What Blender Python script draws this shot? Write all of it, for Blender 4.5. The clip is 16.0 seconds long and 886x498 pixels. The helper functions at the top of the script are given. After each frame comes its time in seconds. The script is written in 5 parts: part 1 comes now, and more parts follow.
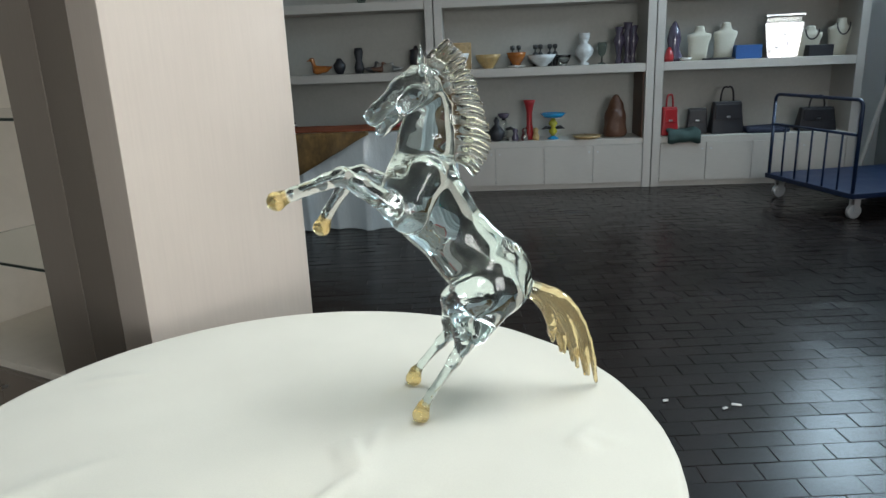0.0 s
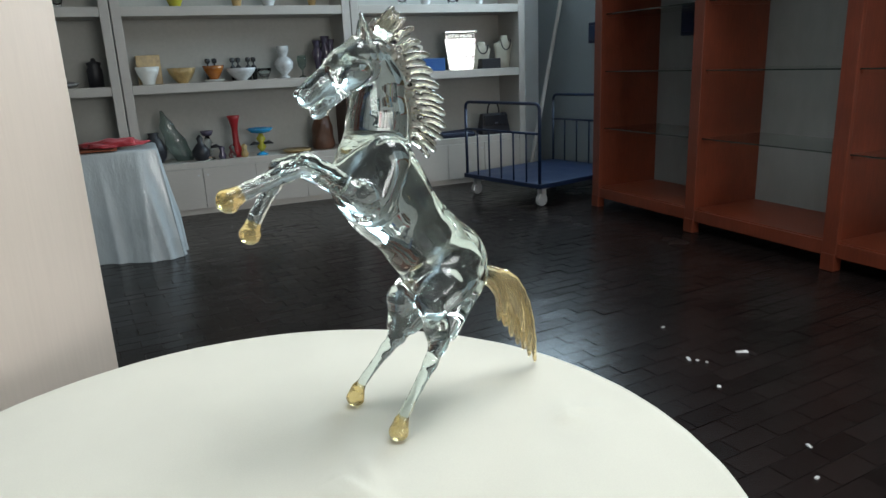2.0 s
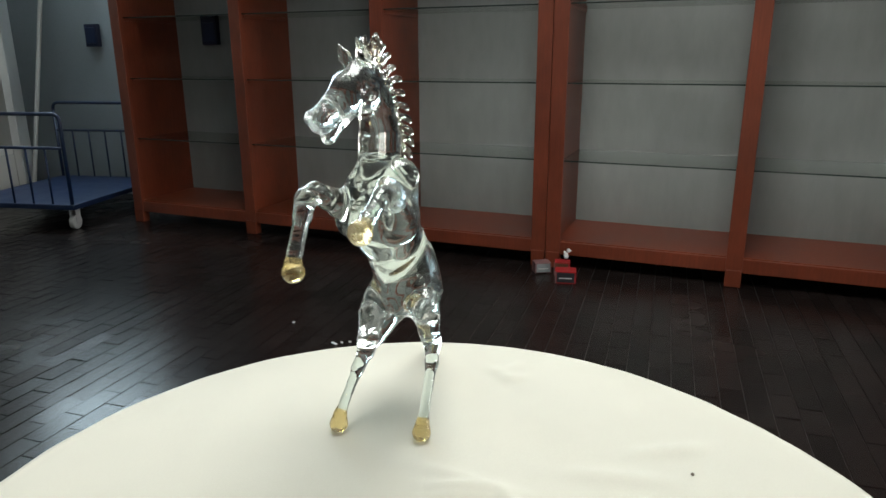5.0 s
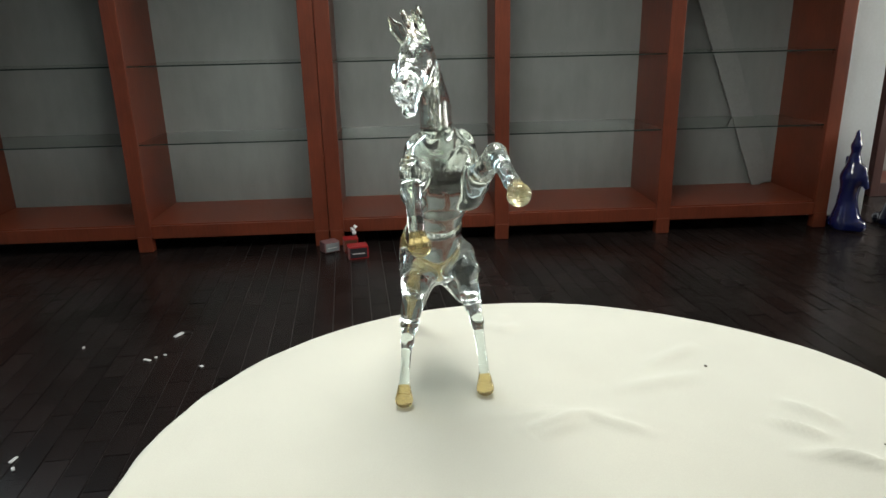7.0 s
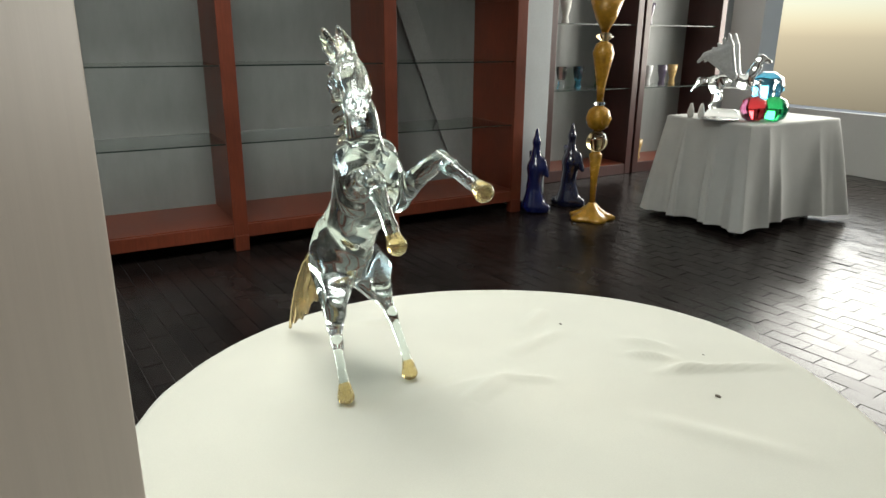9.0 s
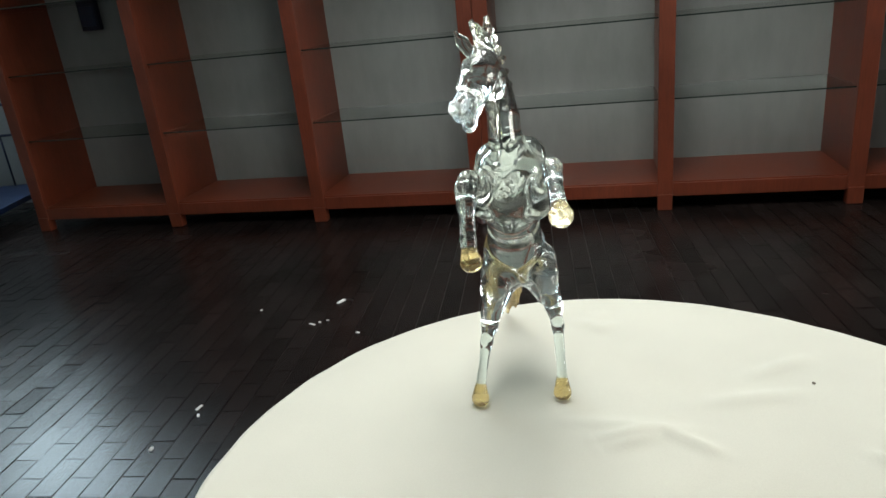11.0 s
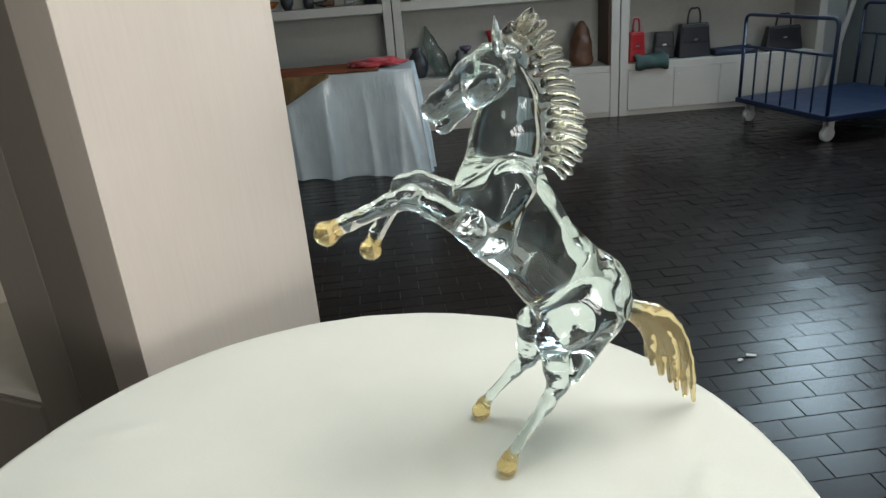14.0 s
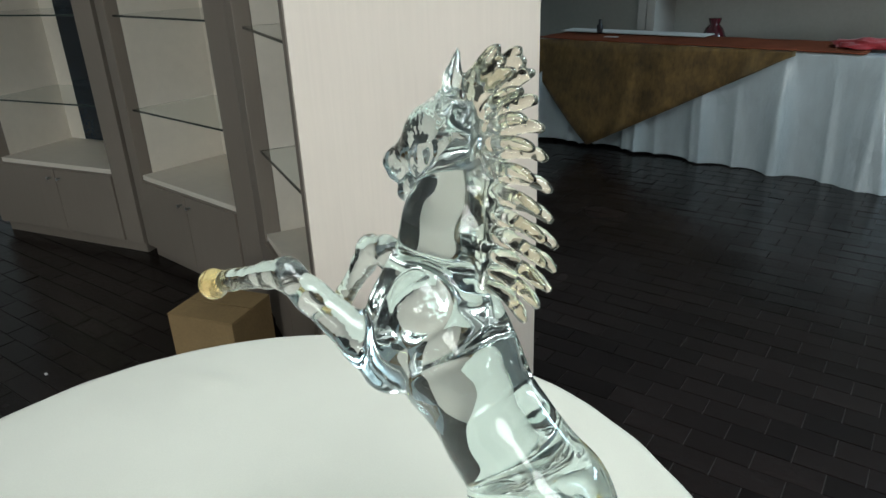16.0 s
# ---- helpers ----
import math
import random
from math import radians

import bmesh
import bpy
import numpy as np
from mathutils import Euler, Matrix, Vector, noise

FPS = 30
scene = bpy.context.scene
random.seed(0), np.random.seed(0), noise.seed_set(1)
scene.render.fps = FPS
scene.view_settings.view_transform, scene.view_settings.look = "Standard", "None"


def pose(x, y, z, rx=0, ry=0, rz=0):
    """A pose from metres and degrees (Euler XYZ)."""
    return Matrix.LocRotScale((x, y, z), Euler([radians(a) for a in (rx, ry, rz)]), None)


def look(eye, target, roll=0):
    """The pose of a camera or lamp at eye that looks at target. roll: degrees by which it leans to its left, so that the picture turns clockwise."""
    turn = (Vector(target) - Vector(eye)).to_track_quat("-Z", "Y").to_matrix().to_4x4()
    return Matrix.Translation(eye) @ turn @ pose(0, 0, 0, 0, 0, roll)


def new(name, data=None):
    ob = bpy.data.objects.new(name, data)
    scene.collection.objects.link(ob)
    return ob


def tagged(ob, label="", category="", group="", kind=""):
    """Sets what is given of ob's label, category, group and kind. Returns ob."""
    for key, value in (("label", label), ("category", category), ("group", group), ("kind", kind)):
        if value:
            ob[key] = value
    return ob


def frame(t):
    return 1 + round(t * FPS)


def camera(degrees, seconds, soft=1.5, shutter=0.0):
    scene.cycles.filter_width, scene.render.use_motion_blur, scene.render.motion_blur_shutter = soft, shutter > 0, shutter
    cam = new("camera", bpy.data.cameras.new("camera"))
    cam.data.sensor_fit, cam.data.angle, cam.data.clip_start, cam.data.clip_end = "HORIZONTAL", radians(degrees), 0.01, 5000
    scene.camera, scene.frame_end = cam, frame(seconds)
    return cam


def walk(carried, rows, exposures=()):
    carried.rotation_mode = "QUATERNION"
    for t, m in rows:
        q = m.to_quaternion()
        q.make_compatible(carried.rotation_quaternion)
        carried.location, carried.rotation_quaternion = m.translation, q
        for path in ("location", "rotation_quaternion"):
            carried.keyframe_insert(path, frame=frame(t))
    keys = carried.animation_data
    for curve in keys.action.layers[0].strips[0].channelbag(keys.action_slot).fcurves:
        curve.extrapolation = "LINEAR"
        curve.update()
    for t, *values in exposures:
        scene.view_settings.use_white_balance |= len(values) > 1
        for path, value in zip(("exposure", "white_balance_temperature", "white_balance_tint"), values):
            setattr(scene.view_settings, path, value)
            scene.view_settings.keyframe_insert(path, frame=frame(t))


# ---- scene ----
cam = camera(66.0, 16.0)
PATH = [
    (0, (0.107, -0.941, 1.292), (-0.015, 0.98, 0.75), -2.3),
    (0.5, (-0.025, -0.936, 1.295), (0.147, 0.974, 0.726), -1.1),
    (1, (-0.155, -0.914, 1.278), (0.226, 0.983, 0.773), -0.4),
    (1.5, (-0.215, -0.875, 1.244), (0.281, 0.985, 0.703), 0.7),
    (2, (-0.264, -0.791, 1.243), (0.506, 0.978, 0.717), -2.5),
    (2.5, (-0.322, -0.742, 1.248), (0.65, 0.918, 0.698), -0.8),
    (3, (-0.435, -0.68, 1.258), (0.789, 0.798, 0.693), -1.7),
    (5.5, (-0.856, -0.267, 1.29), (0.977, 0.295, 0.719), 1.0),
    (6, (-0.915, -0.165, 1.289), (0.955, 0.214, 0.691), 2.4),
    (6.5, (-0.966, -0.059, 1.29), (0.945, 0.103, 0.724), 2.5),
    (7, (-0.922, 0.107, 1.283), (0.98, 0.01, 0.673), -1.3),
    (7.5, (-0.889, 0.251, 1.278), (0.984, -0.082, 0.662), 0.8),
    (8, (-0.914, 0.394, 1.296), (0.884, -0.252, 0.704), 0.7),
    (8.2, (-0.899, 0.44, 1.296), (0.853, -0.321, 0.704), 1.6),
    (9.0, (-0.92, 0.47, 1.305), (0.732, -0.484, 0.705), 0.5),
    (10.5, (-0.996, 0.077, 1.337), (0.881, 0.192, 0.654), -6.9),
    (11, (-0.912, -0.051, 1.345), (0.916, 0.379, 0.656), -6.0),
    (11.5, (-0.831, -0.197, 1.351), (0.861, 0.58, 0.621), -8.2),
    (12, (-0.74, -0.412, 1.349), (0.627, 0.84, 0.597), -6.2),
    (12.5, (-0.618, -0.543, 1.344), (0.544, 0.934, 0.66), -6.1),
    (13, (-0.416, -0.615, 1.354), (0.401, 1.06, 0.627), -6.0),
    (13.5, (-0.224, -0.713, 1.356), (0.091, 1.116, 0.611), -5.3),
    (14, (-0.061, -0.714, 1.356), (-0.053, 1.143, 0.614), -4.5),
    (14.5, (0.081, -0.625, 1.361), (-0.207, 1.204, 0.607), -1.5),
    (15, (0.205, -0.533, 1.367), (-0.487, 1.176, 0.592), -3.1),
    (15.5, (0.33, -0.431, 1.373), (-0.694, 1.089, 0.572), -2.5),
    (16, (0.341, -0.304, 1.373), (-0.86, 1.086, 0.581), -2.2),
]
# seconds, stops, kelvin, tint: the white balance drifts a little on the way
GRADE = [(0, 0.52, 6300, 10), (2.5, 0.52, 6450, 10), (3.2, 0.54, 6600, 10), (5.5, 0.58, 6750, 10), (8.2, 0.58, 6850, 8), (10.5, 0.54, 6750, 9), (13.5, 0.5, 6500, 10), (14.5, 0.5, 6450, 10), (16, 0.5, 6150, 5)]
walk(cam, [(t, look(e, a, r)) for t, e, a, r in PATH], GRADE)

# ---- world, light, exposure ----
world = bpy.data.worlds.new("world")
scene.world = world
world.use_nodes = True
wn = world.node_tree
sky = wn.nodes.new("ShaderNodeTexSky")
sky.sky_type = "NISHITA"
sky.sun_disc = False
sky.sun_elevation = radians(50)
sky.sun_rotation = radians(100)
wn.nodes["Background"].inputs["Strength"].default_value = 0.1
wn.links.new(sky.outputs["Color"], wn.nodes["Background"].inputs["Color"])


def area_lamp(name, eye, target, sx, sy, watts, colour):
    data = bpy.data.lights.new(name, "AREA")
    data.shape, data.size, data.size_y, data.energy, data.color = "RECTANGLE", sx, sy, watts, colour
    ob = new(name, data)
    ob.matrix_world = look(eye, target)
    return ob


# daylight in the openings: a high band over the north-east corner, a tall window in the south wall; the overhead lamp
# is added to brighten the table
area_lamp("window_light_east", (4.2, 4.3, 2.75), (0.5, 2.4, 1.7), 3.2, 0.8, 125, (0.66, 0.87, 1.0))
area_lamp("window_light_south", (2.4, -6.45, 1.75), (1.9, 0, 1.2), 3.3, 1.8, 140, (1.0, 0.99, 0.94))
area_lamp("overhead_fill_light", (0.85, 0.0, 4.05), (0.85, 0.0, 0), 1.7, 1.7, 86, (0.96, 1.0, 0.98))


# ---- materials ----
def nodes_of(name):
    m = bpy.data.materials.new(name)
    m.use_nodes = True
    nt = m.node_tree
    return m, nt, nt.nodes["Principled BSDF"]


def noise_node(nt, scale, detail=4.0, rough=0.6, stretch=(1, 1, 1), source="Object"):
    tc = nt.nodes.new("ShaderNodeTexCoord")
    mp = nt.nodes.new("ShaderNodeMapping")
    mp.inputs["Scale"].default_value = stretch
    nz = nt.nodes.new("ShaderNodeTexNoise")
    nz.inputs["Scale"].default_value = scale
    nz.inputs["Detail"].default_value = detail
    nz.inputs["Roughness"].default_value = rough
    nt.links.new(tc.outputs[source], mp.inputs["Vector"])
    nt.links.new(mp.outputs["Vector"], nz.inputs["Vector"])
    return nz


def ramp_node(nt, source, c0, c1, p0=0.3, p1=0.7):
    rp = nt.nodes.new("ShaderNodeValToRGB")
    rp.color_ramp.elements[0].position, rp.color_ramp.elements[1].position = p0, p1
    rp.color_ramp.elements[0].color, rp.color_ramp.elements[1].color = (*c0, 1), (*c1, 1)
    nt.links.new(source, rp.inputs["Fac"])
    return rp


def mix_colour(nt, fac, a, b, mode="MIX"):
    mx = nt.nodes.new("ShaderNodeMix")
    mx.data_type, mx.blend_type = "RGBA", mode
    for sock, val in ((mx.inputs[0], fac), (mx.inputs[6], a), (mx.inputs[7], b)):
        if hasattr(val, "links"):
            nt.links.new(val, sock)
        else:
            sock.default_value = val
    return mx.outputs[2]


def scaled(c, k):
    return tuple(min(1.0, v * k) for v in c)


def surface(name, colour, rough=0.5, metal=0.0, var=0.15, big=3.0, fine=60.0, bump=0.08, stretch=(1, 1, 1), sheen=0.0,
            coat=0.0, rough_var=0.1, per_object=0.0, spec=0.5, island=False):
    """A two-scale surface: broad stains and fine grain in colour, gloss and relief."""
    m, nt, bs = nodes_of(name)
    broad, grain = noise_node(nt, big, 3), noise_node(nt, fine, 5, 0.65, stretch)
    a = ramp_node(nt, broad.outputs["Fac"], scaled(colour, 1 - var), scaled(colour, 1 + var)).outputs["Color"]
    b = ramp_node(nt, grain.outputs["Fac"], scaled((1, 1, 1), 1 - 1.2 * var), (1, 1, 1)).outputs["Color"]
    col = mix_colour(nt, 1.0, a, b, "MULTIPLY")
    if per_object:
        if island:
            picked = nt.nodes.new("ShaderNodeNewGeometry").outputs["Random Per Island"]
        else:
            picked = nt.nodes.new("ShaderNodeObjectInfo").outputs["Random"]
        rp = ramp_node(nt, picked, scaled((1, 1, 1), 1 - per_object), (1, 1, 1), 0.0, 1.0)
        col = mix_colour(nt, 1.0, col, rp.outputs["Color"], "MULTIPLY")
    nt.links.new(col, bs.inputs["Base Color"])
    rr = nt.nodes.new("ShaderNodeMapRange")
    rr.inputs["To Min"].default_value, rr.inputs["To Max"].default_value = max(0.02, rough - rough_var), min(1, rough + rough_var)
    nt.links.new(broad.outputs["Fac"], rr.inputs["Value"])
    nt.links.new(rr.outputs["Result"], bs.inputs["Roughness"])
    bs.inputs["Metallic"].default_value = metal
    bs.inputs["Specular IOR Level"].default_value = spec
    bs.inputs["Sheen Weight"].default_value = sheen
    bs.inputs["Coat Weight"].default_value = coat
    if bump:
        bp = nt.nodes.new("ShaderNodeBump")
        bp.inputs["Strength"].default_value = bump
        bp.inputs["Distance"].default_value = 0.01
        nt.links.new(grain.outputs["Fac"], bp.inputs["Height"])
        nt.links.new(bp.outputs["Normal"], bs.inputs["Normal"])
    return m


def glass(name, tint, rough=0.0, ior=1.5, ripple=0.0, ripple_scale=30.0, weight=1.0, stretch=(1, 1, 1)):
    m, nt, bs = nodes_of(name)
    bs.inputs["Base Color"].default_value = (*tint, 1)
    bs.inputs["Roughness"].default_value = rough
    bs.inputs["IOR"].default_value = ior
    bs.inputs["Transmission Weight"].default_value = weight
    if ripple:
        nz = noise_node(nt, ripple_scale, 2, 0.6, stretch)
        bp = nt.nodes.new("ShaderNodeBump")
        bp.inputs["Strength"].default_value, bp.inputs["Distance"].default_value = ripple, 0.01
        nt.links.new(nz.outputs["Fac"], bp.inputs["Height"])
        nt.links.new(bp.outputs["Normal"], bs.inputs["Normal"])
    return m


M_floor = surface("dark_block_parquet", (0.020, 0.0145, 0.0135), 0.25, var=0.3, big=1.2, fine=40, bump=0.04, stretch=(1, 8, 1), per_object=0.5, rough_var=0.08, spec=0.24)
M_floor_far = surface("dark_block_parquet_field", (0.020, 0.0145, 0.0135), 0.25, var=0.3, big=1.2, fine=40, bump=0.04, stretch=(1, 8, 1), per_object=0.5, rough_var=0.08, spec=0.24, island=True)
# joint colour is raised above the blocks to imitate glints along their edges
M_joint = surface("floor_joint_glint", (0.045, 0.040, 0.038), 0.45, fine=30)
M_wall = surface("pale_wall_paint", (0.62, 0.63, 0.62), 0.7, var=0.06, big=1.0, fine=90, bump=0.05)
M_greywall = surface("grey_wall_paint", (0.25, 0.275, 0.285), 0.75, var=0.08, big=0.8, fine=80, bump=0.05)
M_ceiling = surface("ceiling_paint", (0.75, 0.75, 0.74), 0.8, var=0.04, fine=60, bump=0.03)
M_laminate = surface("pale_wood_laminate", (0.61, 0.53, 0.46), 0.42, var=0.05, big=1.6, fine=14, bump=0.02, stretch=(9, 9, 0.35))
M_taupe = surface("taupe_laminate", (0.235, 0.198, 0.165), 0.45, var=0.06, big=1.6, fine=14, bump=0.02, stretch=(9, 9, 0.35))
M_lining = surface("cream_lining", (0.74, 0.68, 0.59), 0.5, var=0.05, big=1.6, fine=20, bump=0.02)
M_shelf = surface("off_white_board", (0.51, 0.475, 0.43), 0.5, var=0.06, big=1.5, fine=20, bump=0.02, stretch=(0.6, 6, 6))
M_back = surface("grey_back_board", (0.47, 0.47, 0.435), 0.6, var=0.07, big=1.2, fine=30, bump=0.02)
M_redwood = surface("red_brown_wood", (0.19, 0.040, 0.017), 0.40, var=0.25, big=2.0, fine=16, bump=0.05, stretch=(6, 6, 0.5), coat=0.15)
M_panelback = surface("grey_film_back", (0.245, 0.255, 0.25), 0.36, var=0.1, big=1.1, fine=12, bump=0.02, stretch=(1, 3, 0.3))
M_shelfglass = glass("shelf_glass", (0.9, 0.955, 0.94), 0.0, 1.45)
M_gapdark = surface("dark_gap_blue", (0.012, 0.022, 0.035), 0.1, var=0.3, bump=0)
M_board = surface("grey_lining_board", (0.27, 0.275, 0.27), 0.6, var=0.1)
M_glassedge = surface("glass_edge", (0.02, 0.035, 0.03), 0.2, var=0.1, bump=0)
M_cloth = surface("cream_tablecloth", (0.56, 0.55, 0.475), 0.85, var=0.05, big=3.0, fine=450, bump=0.1, sheen=0.2)
M_satin = surface("pale_blue_satin", (0.53, 0.60, 0.63), 0.3, var=0.08, big=2.0, fine=9, bump=0.9, stretch=(1.6, 1.6, 0.55), coat=0.4)
M_brown = surface("brown_velvet", (0.20, 0.118, 0.034), 0.7, var=0.42, big=6.0, fine=40, bump=0.15, stretch=(1, 1, 0.4), sheen=0.15)
M_redcloth = surface("rust_red_cloth", (0.21, 0.06, 0.028), 0.9, var=0.2, big=4, fine=120, bump=0.1, spec=0.1)
M_linen = surface("white_linen", (0.54, 0.545, 0.52), 0.8, var=0.06, big=3, fine=200, bump=0.1, sheen=0.2)
M_blue = surface("blue_enamel", (0.004, 0.016, 0.055), 0.4, var=0.2, big=5, fine=60, bump=0.04)
M_steel = surface("zinc_plated_steel", (0.6, 0.62, 0.63), 0.3, metal=1.0, var=0.1, bump=0.02)
M_zincwhite = surface("bright_zinc_caster", (0.62, 0.64, 0.65), 0.3, metal=0.4, var=0.12, bump=0.02)
M_card = surface("brown_cardboard", (0.3, 0.2, 0.09), 0.8, var=0.12, big=5, fine=90, bump=0.08)
M_tape = surface("white_tape_label", (0.6, 0.6, 0.58), 0.5, var=0.06)
M_gold = surface("amber_gold_glass", (0.60, 0.31, 0.03), 0.26, metal=0.1, var=0.25, big=9, fine=30, bump=0.05, coat=0.3)
M_white = surface("white_plaster", (0.72, 0.72, 0.68), 0.5, var=0.05)
M_black = surface("black_leather", (0.02, 0.02, 0.025), 0.45, var=0.2, fine=120, bump=0.15)
M_red = surface("red_lacquer", (0.36, 0.016, 0.02), 0.35, var=0.12)
M_darkred = surface("dark_red_glass", (0.1, 0.012, 0.02), 0.12, var=0.2, coat=0.6)
M_green = surface("dark_green_cloth", (0.03, 0.06, 0.055), 0.8, var=0.2, fine=120, bump=0.15)
M_paper = surface("white_paper", (0.6, 0.6, 0.6), 0.7, var=0.05)
M_crumb = surface("dark_crumb", (0.1, 0.08, 0.06), 0.8)
M_amber = surface("amber_glass", (0.4, 0.13, 0.02), 0.1, var=0.2, coat=0.6)
M_honey = surface("honey_alabaster", (0.5, 0.34, 0.14), 0.3, var=0.2, big=20)
M_wood = surface("carved_brown_wood", (0.12, 0.05, 0.025), 0.5, var=0.25, fine=50, bump=0.15)
M_cobalt = surface("cobalt_glass", (0.008, 0.014, 0.10), 0.1, var=0.2, coat=0.6)
M_skyblue = surface("sky_blue_glass", (0.02, 0.3, 0.6), 0.15, var=0.1, coat=0.5)
M_yellow = surface("yellow_green_glass", (0.45, 0.42, 0.04), 0.2, var=0.15, coat=0.4)
M_purple = surface("violet_glass", (0.085, 0.07, 0.11), 0.12, var=0.2, coat=0.5)
M_beads = surface("dark_beads", (0.03, 0.025, 0.03), 0.3, var=0.2)
M_clear = glass("clear_glass", (0.93, 0.97, 0.97), 0.02)
M_smoke = glass("smoky_green_glass", (0.35, 0.45, 0.42), 0.03)
M_redglass = glass("red_glass", (0.75, 0.05, 0.06), 0.02)
M_greenglass = glass("green_glass", (0.03, 0.6, 0.18), 0.02)
M_blueglass = glass("blue_glass", (0.1, 0.5, 0.8), 0.02)
M_ivory = surface("ivory_linen", (0.62, 0.6, 0.5), 0.8, var=0.06, fine=200, bump=0.1)
M_bluebox = surface("blue_card", (0.02, 0.09, 0.28), 0.5, var=0.1)
M_navy = surface("navy_fabric", (0.012, 0.018, 0.045), 0.7, var=0.2, fine=150, bump=0.15)
M_pier = surface("pale_grey_pier_paint", (0.56, 0.61, 0.63), 0.6, var=0.06, big=1.5, fine=60)
M_pearl = surface("pearly_glass", (0.62, 0.64, 0.64), 0.12, var=0.12, big=15, coat=0.6)
M_smokedark = surface("smoked_glass", (0.06, 0.065, 0.07), 0.12, var=0.3, big=25, coat=0.5)
M_redpale = surface("red_white_card", (0.2, 0.1, 0.1), 0.5, var=0.2, big=30)
M_redbright = surface("bright_red_cloth", (0.42, 0.03, 0.04), 0.8, var=0.2, big=8, fine=120, bump=0.1, sheen=0.2)
M_amberclear = glass("clear_amber_glass", (0.95, 0.75, 0.4), 0.03)
M_cobaltdark = surface("dark_cobalt_glass", (0.012, 0.015, 0.05), 0.12, var=0.2, coat=0.6)
M_darkwood = surface("dark_red_wood", (0.055, 0.017, 0.014), 0.4, var=0.25, big=2.0, fine=16, bump=0.05, stretch=(6, 6, 0.5), coat=0.15)
M_mirror = surface("silvered_glass", (0.80, 0.86, 0.92), 0.06, metal=1.0, var=0.3, big=12, fine=8, bump=1.0)
M_horse = glass("clear_flameworked_glass", (0.85, 0.965, 0.935), 0.0, 1.51, 0.004, 45.0, 0.99)
M_horselimb = glass("clear_tooled_glass", (0.87, 0.965, 0.945), 0.0, 1.51, 0.09, 90.0, 0.99, (0.5, 0.5, 1.5))
M_horsegold = glass("gold_leaf_glass", (0.96, 0.77, 0.36), 0.05, 1.5, 0.2, 120.0, 0.88)
M_tail = glass("straw_gold_glass", (0.95, 0.79, 0.45), 0.03, 1.48, 0.03, 90.0, 0.84)
M_mane = glass("straw_tinted_glass", (0.985, 0.968, 0.84), 0.0, 1.48, 0.01, 80.0)
M_horsehead = glass("finely_tooled_glass", (0.86, 0.965, 0.945), 0.0, 1.51, 0.20, 58.0, 0.99)


CLEAR_PANES = (M_shelfglass,)

# ---- builders ----
def put_mesh(name, bm, material, smooth=False):
    me = bpy.data.meshes.new(name)
    bmesh.ops.recalc_face_normals(bm, faces=bm.faces)
    bm.to_mesh(me)
    bm.free()
    for m in (material if isinstance(material, (list, tuple)) else [material]):
        me.materials.append(m)
    if smooth:
        for p in me.polygons:
            p.use_smooth = True
    return me


def part(name, bm, material, parent=None, label="", smooth=False):
    ob = new(name, put_mesh(name, bm, material, smooth))
    ob.parent = parent
    if material in CLEAR_PANES:
        ob.visible_shadow = False
    if label:
        tagged(ob, label)
    return ob


def thing(name, label, category, m=None, group="", kind=""):
    e = new(name)
    e.empty_display_size = 0.1
    if m is not None:
        e.matrix_basis = m
    return tagged(e, label, category, group, kind)


def solid(name, bm, material, label, category, m=None, group="", kind="", smooth=False):
    ob = new(name, put_mesh(name, bm, material, smooth))
    if m is not None:
        ob.matrix_basis = m
    return tagged(ob, label, category, group, kind)


def box(bm, x0, x1, y0, y1, z0, z1, bevel=0.0):
    r = bmesh.ops.create_cube(bm, size=1.0)["verts"]
    for v in r:
        v.co = Vector(((x0 + x1) / 2 + v.co.x * (x1 - x0), (y0 + y1) / 2 + v.co.y * (y1 - y0), (z0 + z1) / 2 + v.co.z * (z1 - z0)))
    if bevel:
        bmesh.ops.bevel(bm, geom=list({e for v in r for e in v.link_edges}), offset=bevel, segments=2, affect="EDGES", profile=0.6)
    return bm


def box_bm(*a):
    return box(bmesh.new(), *a)


def lathe(profile, steps=28, bm=None, at=(0, 0, 0), wobble=0.0):
    """A turned shape from (radius, height) pairs."""
    bm = bm or bmesh.new()
    rings = []
    for r, z in profile:
        ring = []
        for i in range(steps):
            a = 2 * math.pi * i / steps
            rr = max(r, 0.0005) * (1 + wobble * math.sin(5 * a))
            ring.append(bm.verts.new((at[0] + rr * math.cos(a), at[1] + rr * math.sin(a), at[2] + z)))
        rings.append(ring)
    for a, b in zip(rings, rings[1:]):
        for i in range(steps):
            bm.faces.new((a[i], a[(i + 1) % steps], b[(i + 1) % steps], b[i]))
    bm.faces.new(rings[0][::-1])
    bm.faces.new(rings[-1])
    return bm


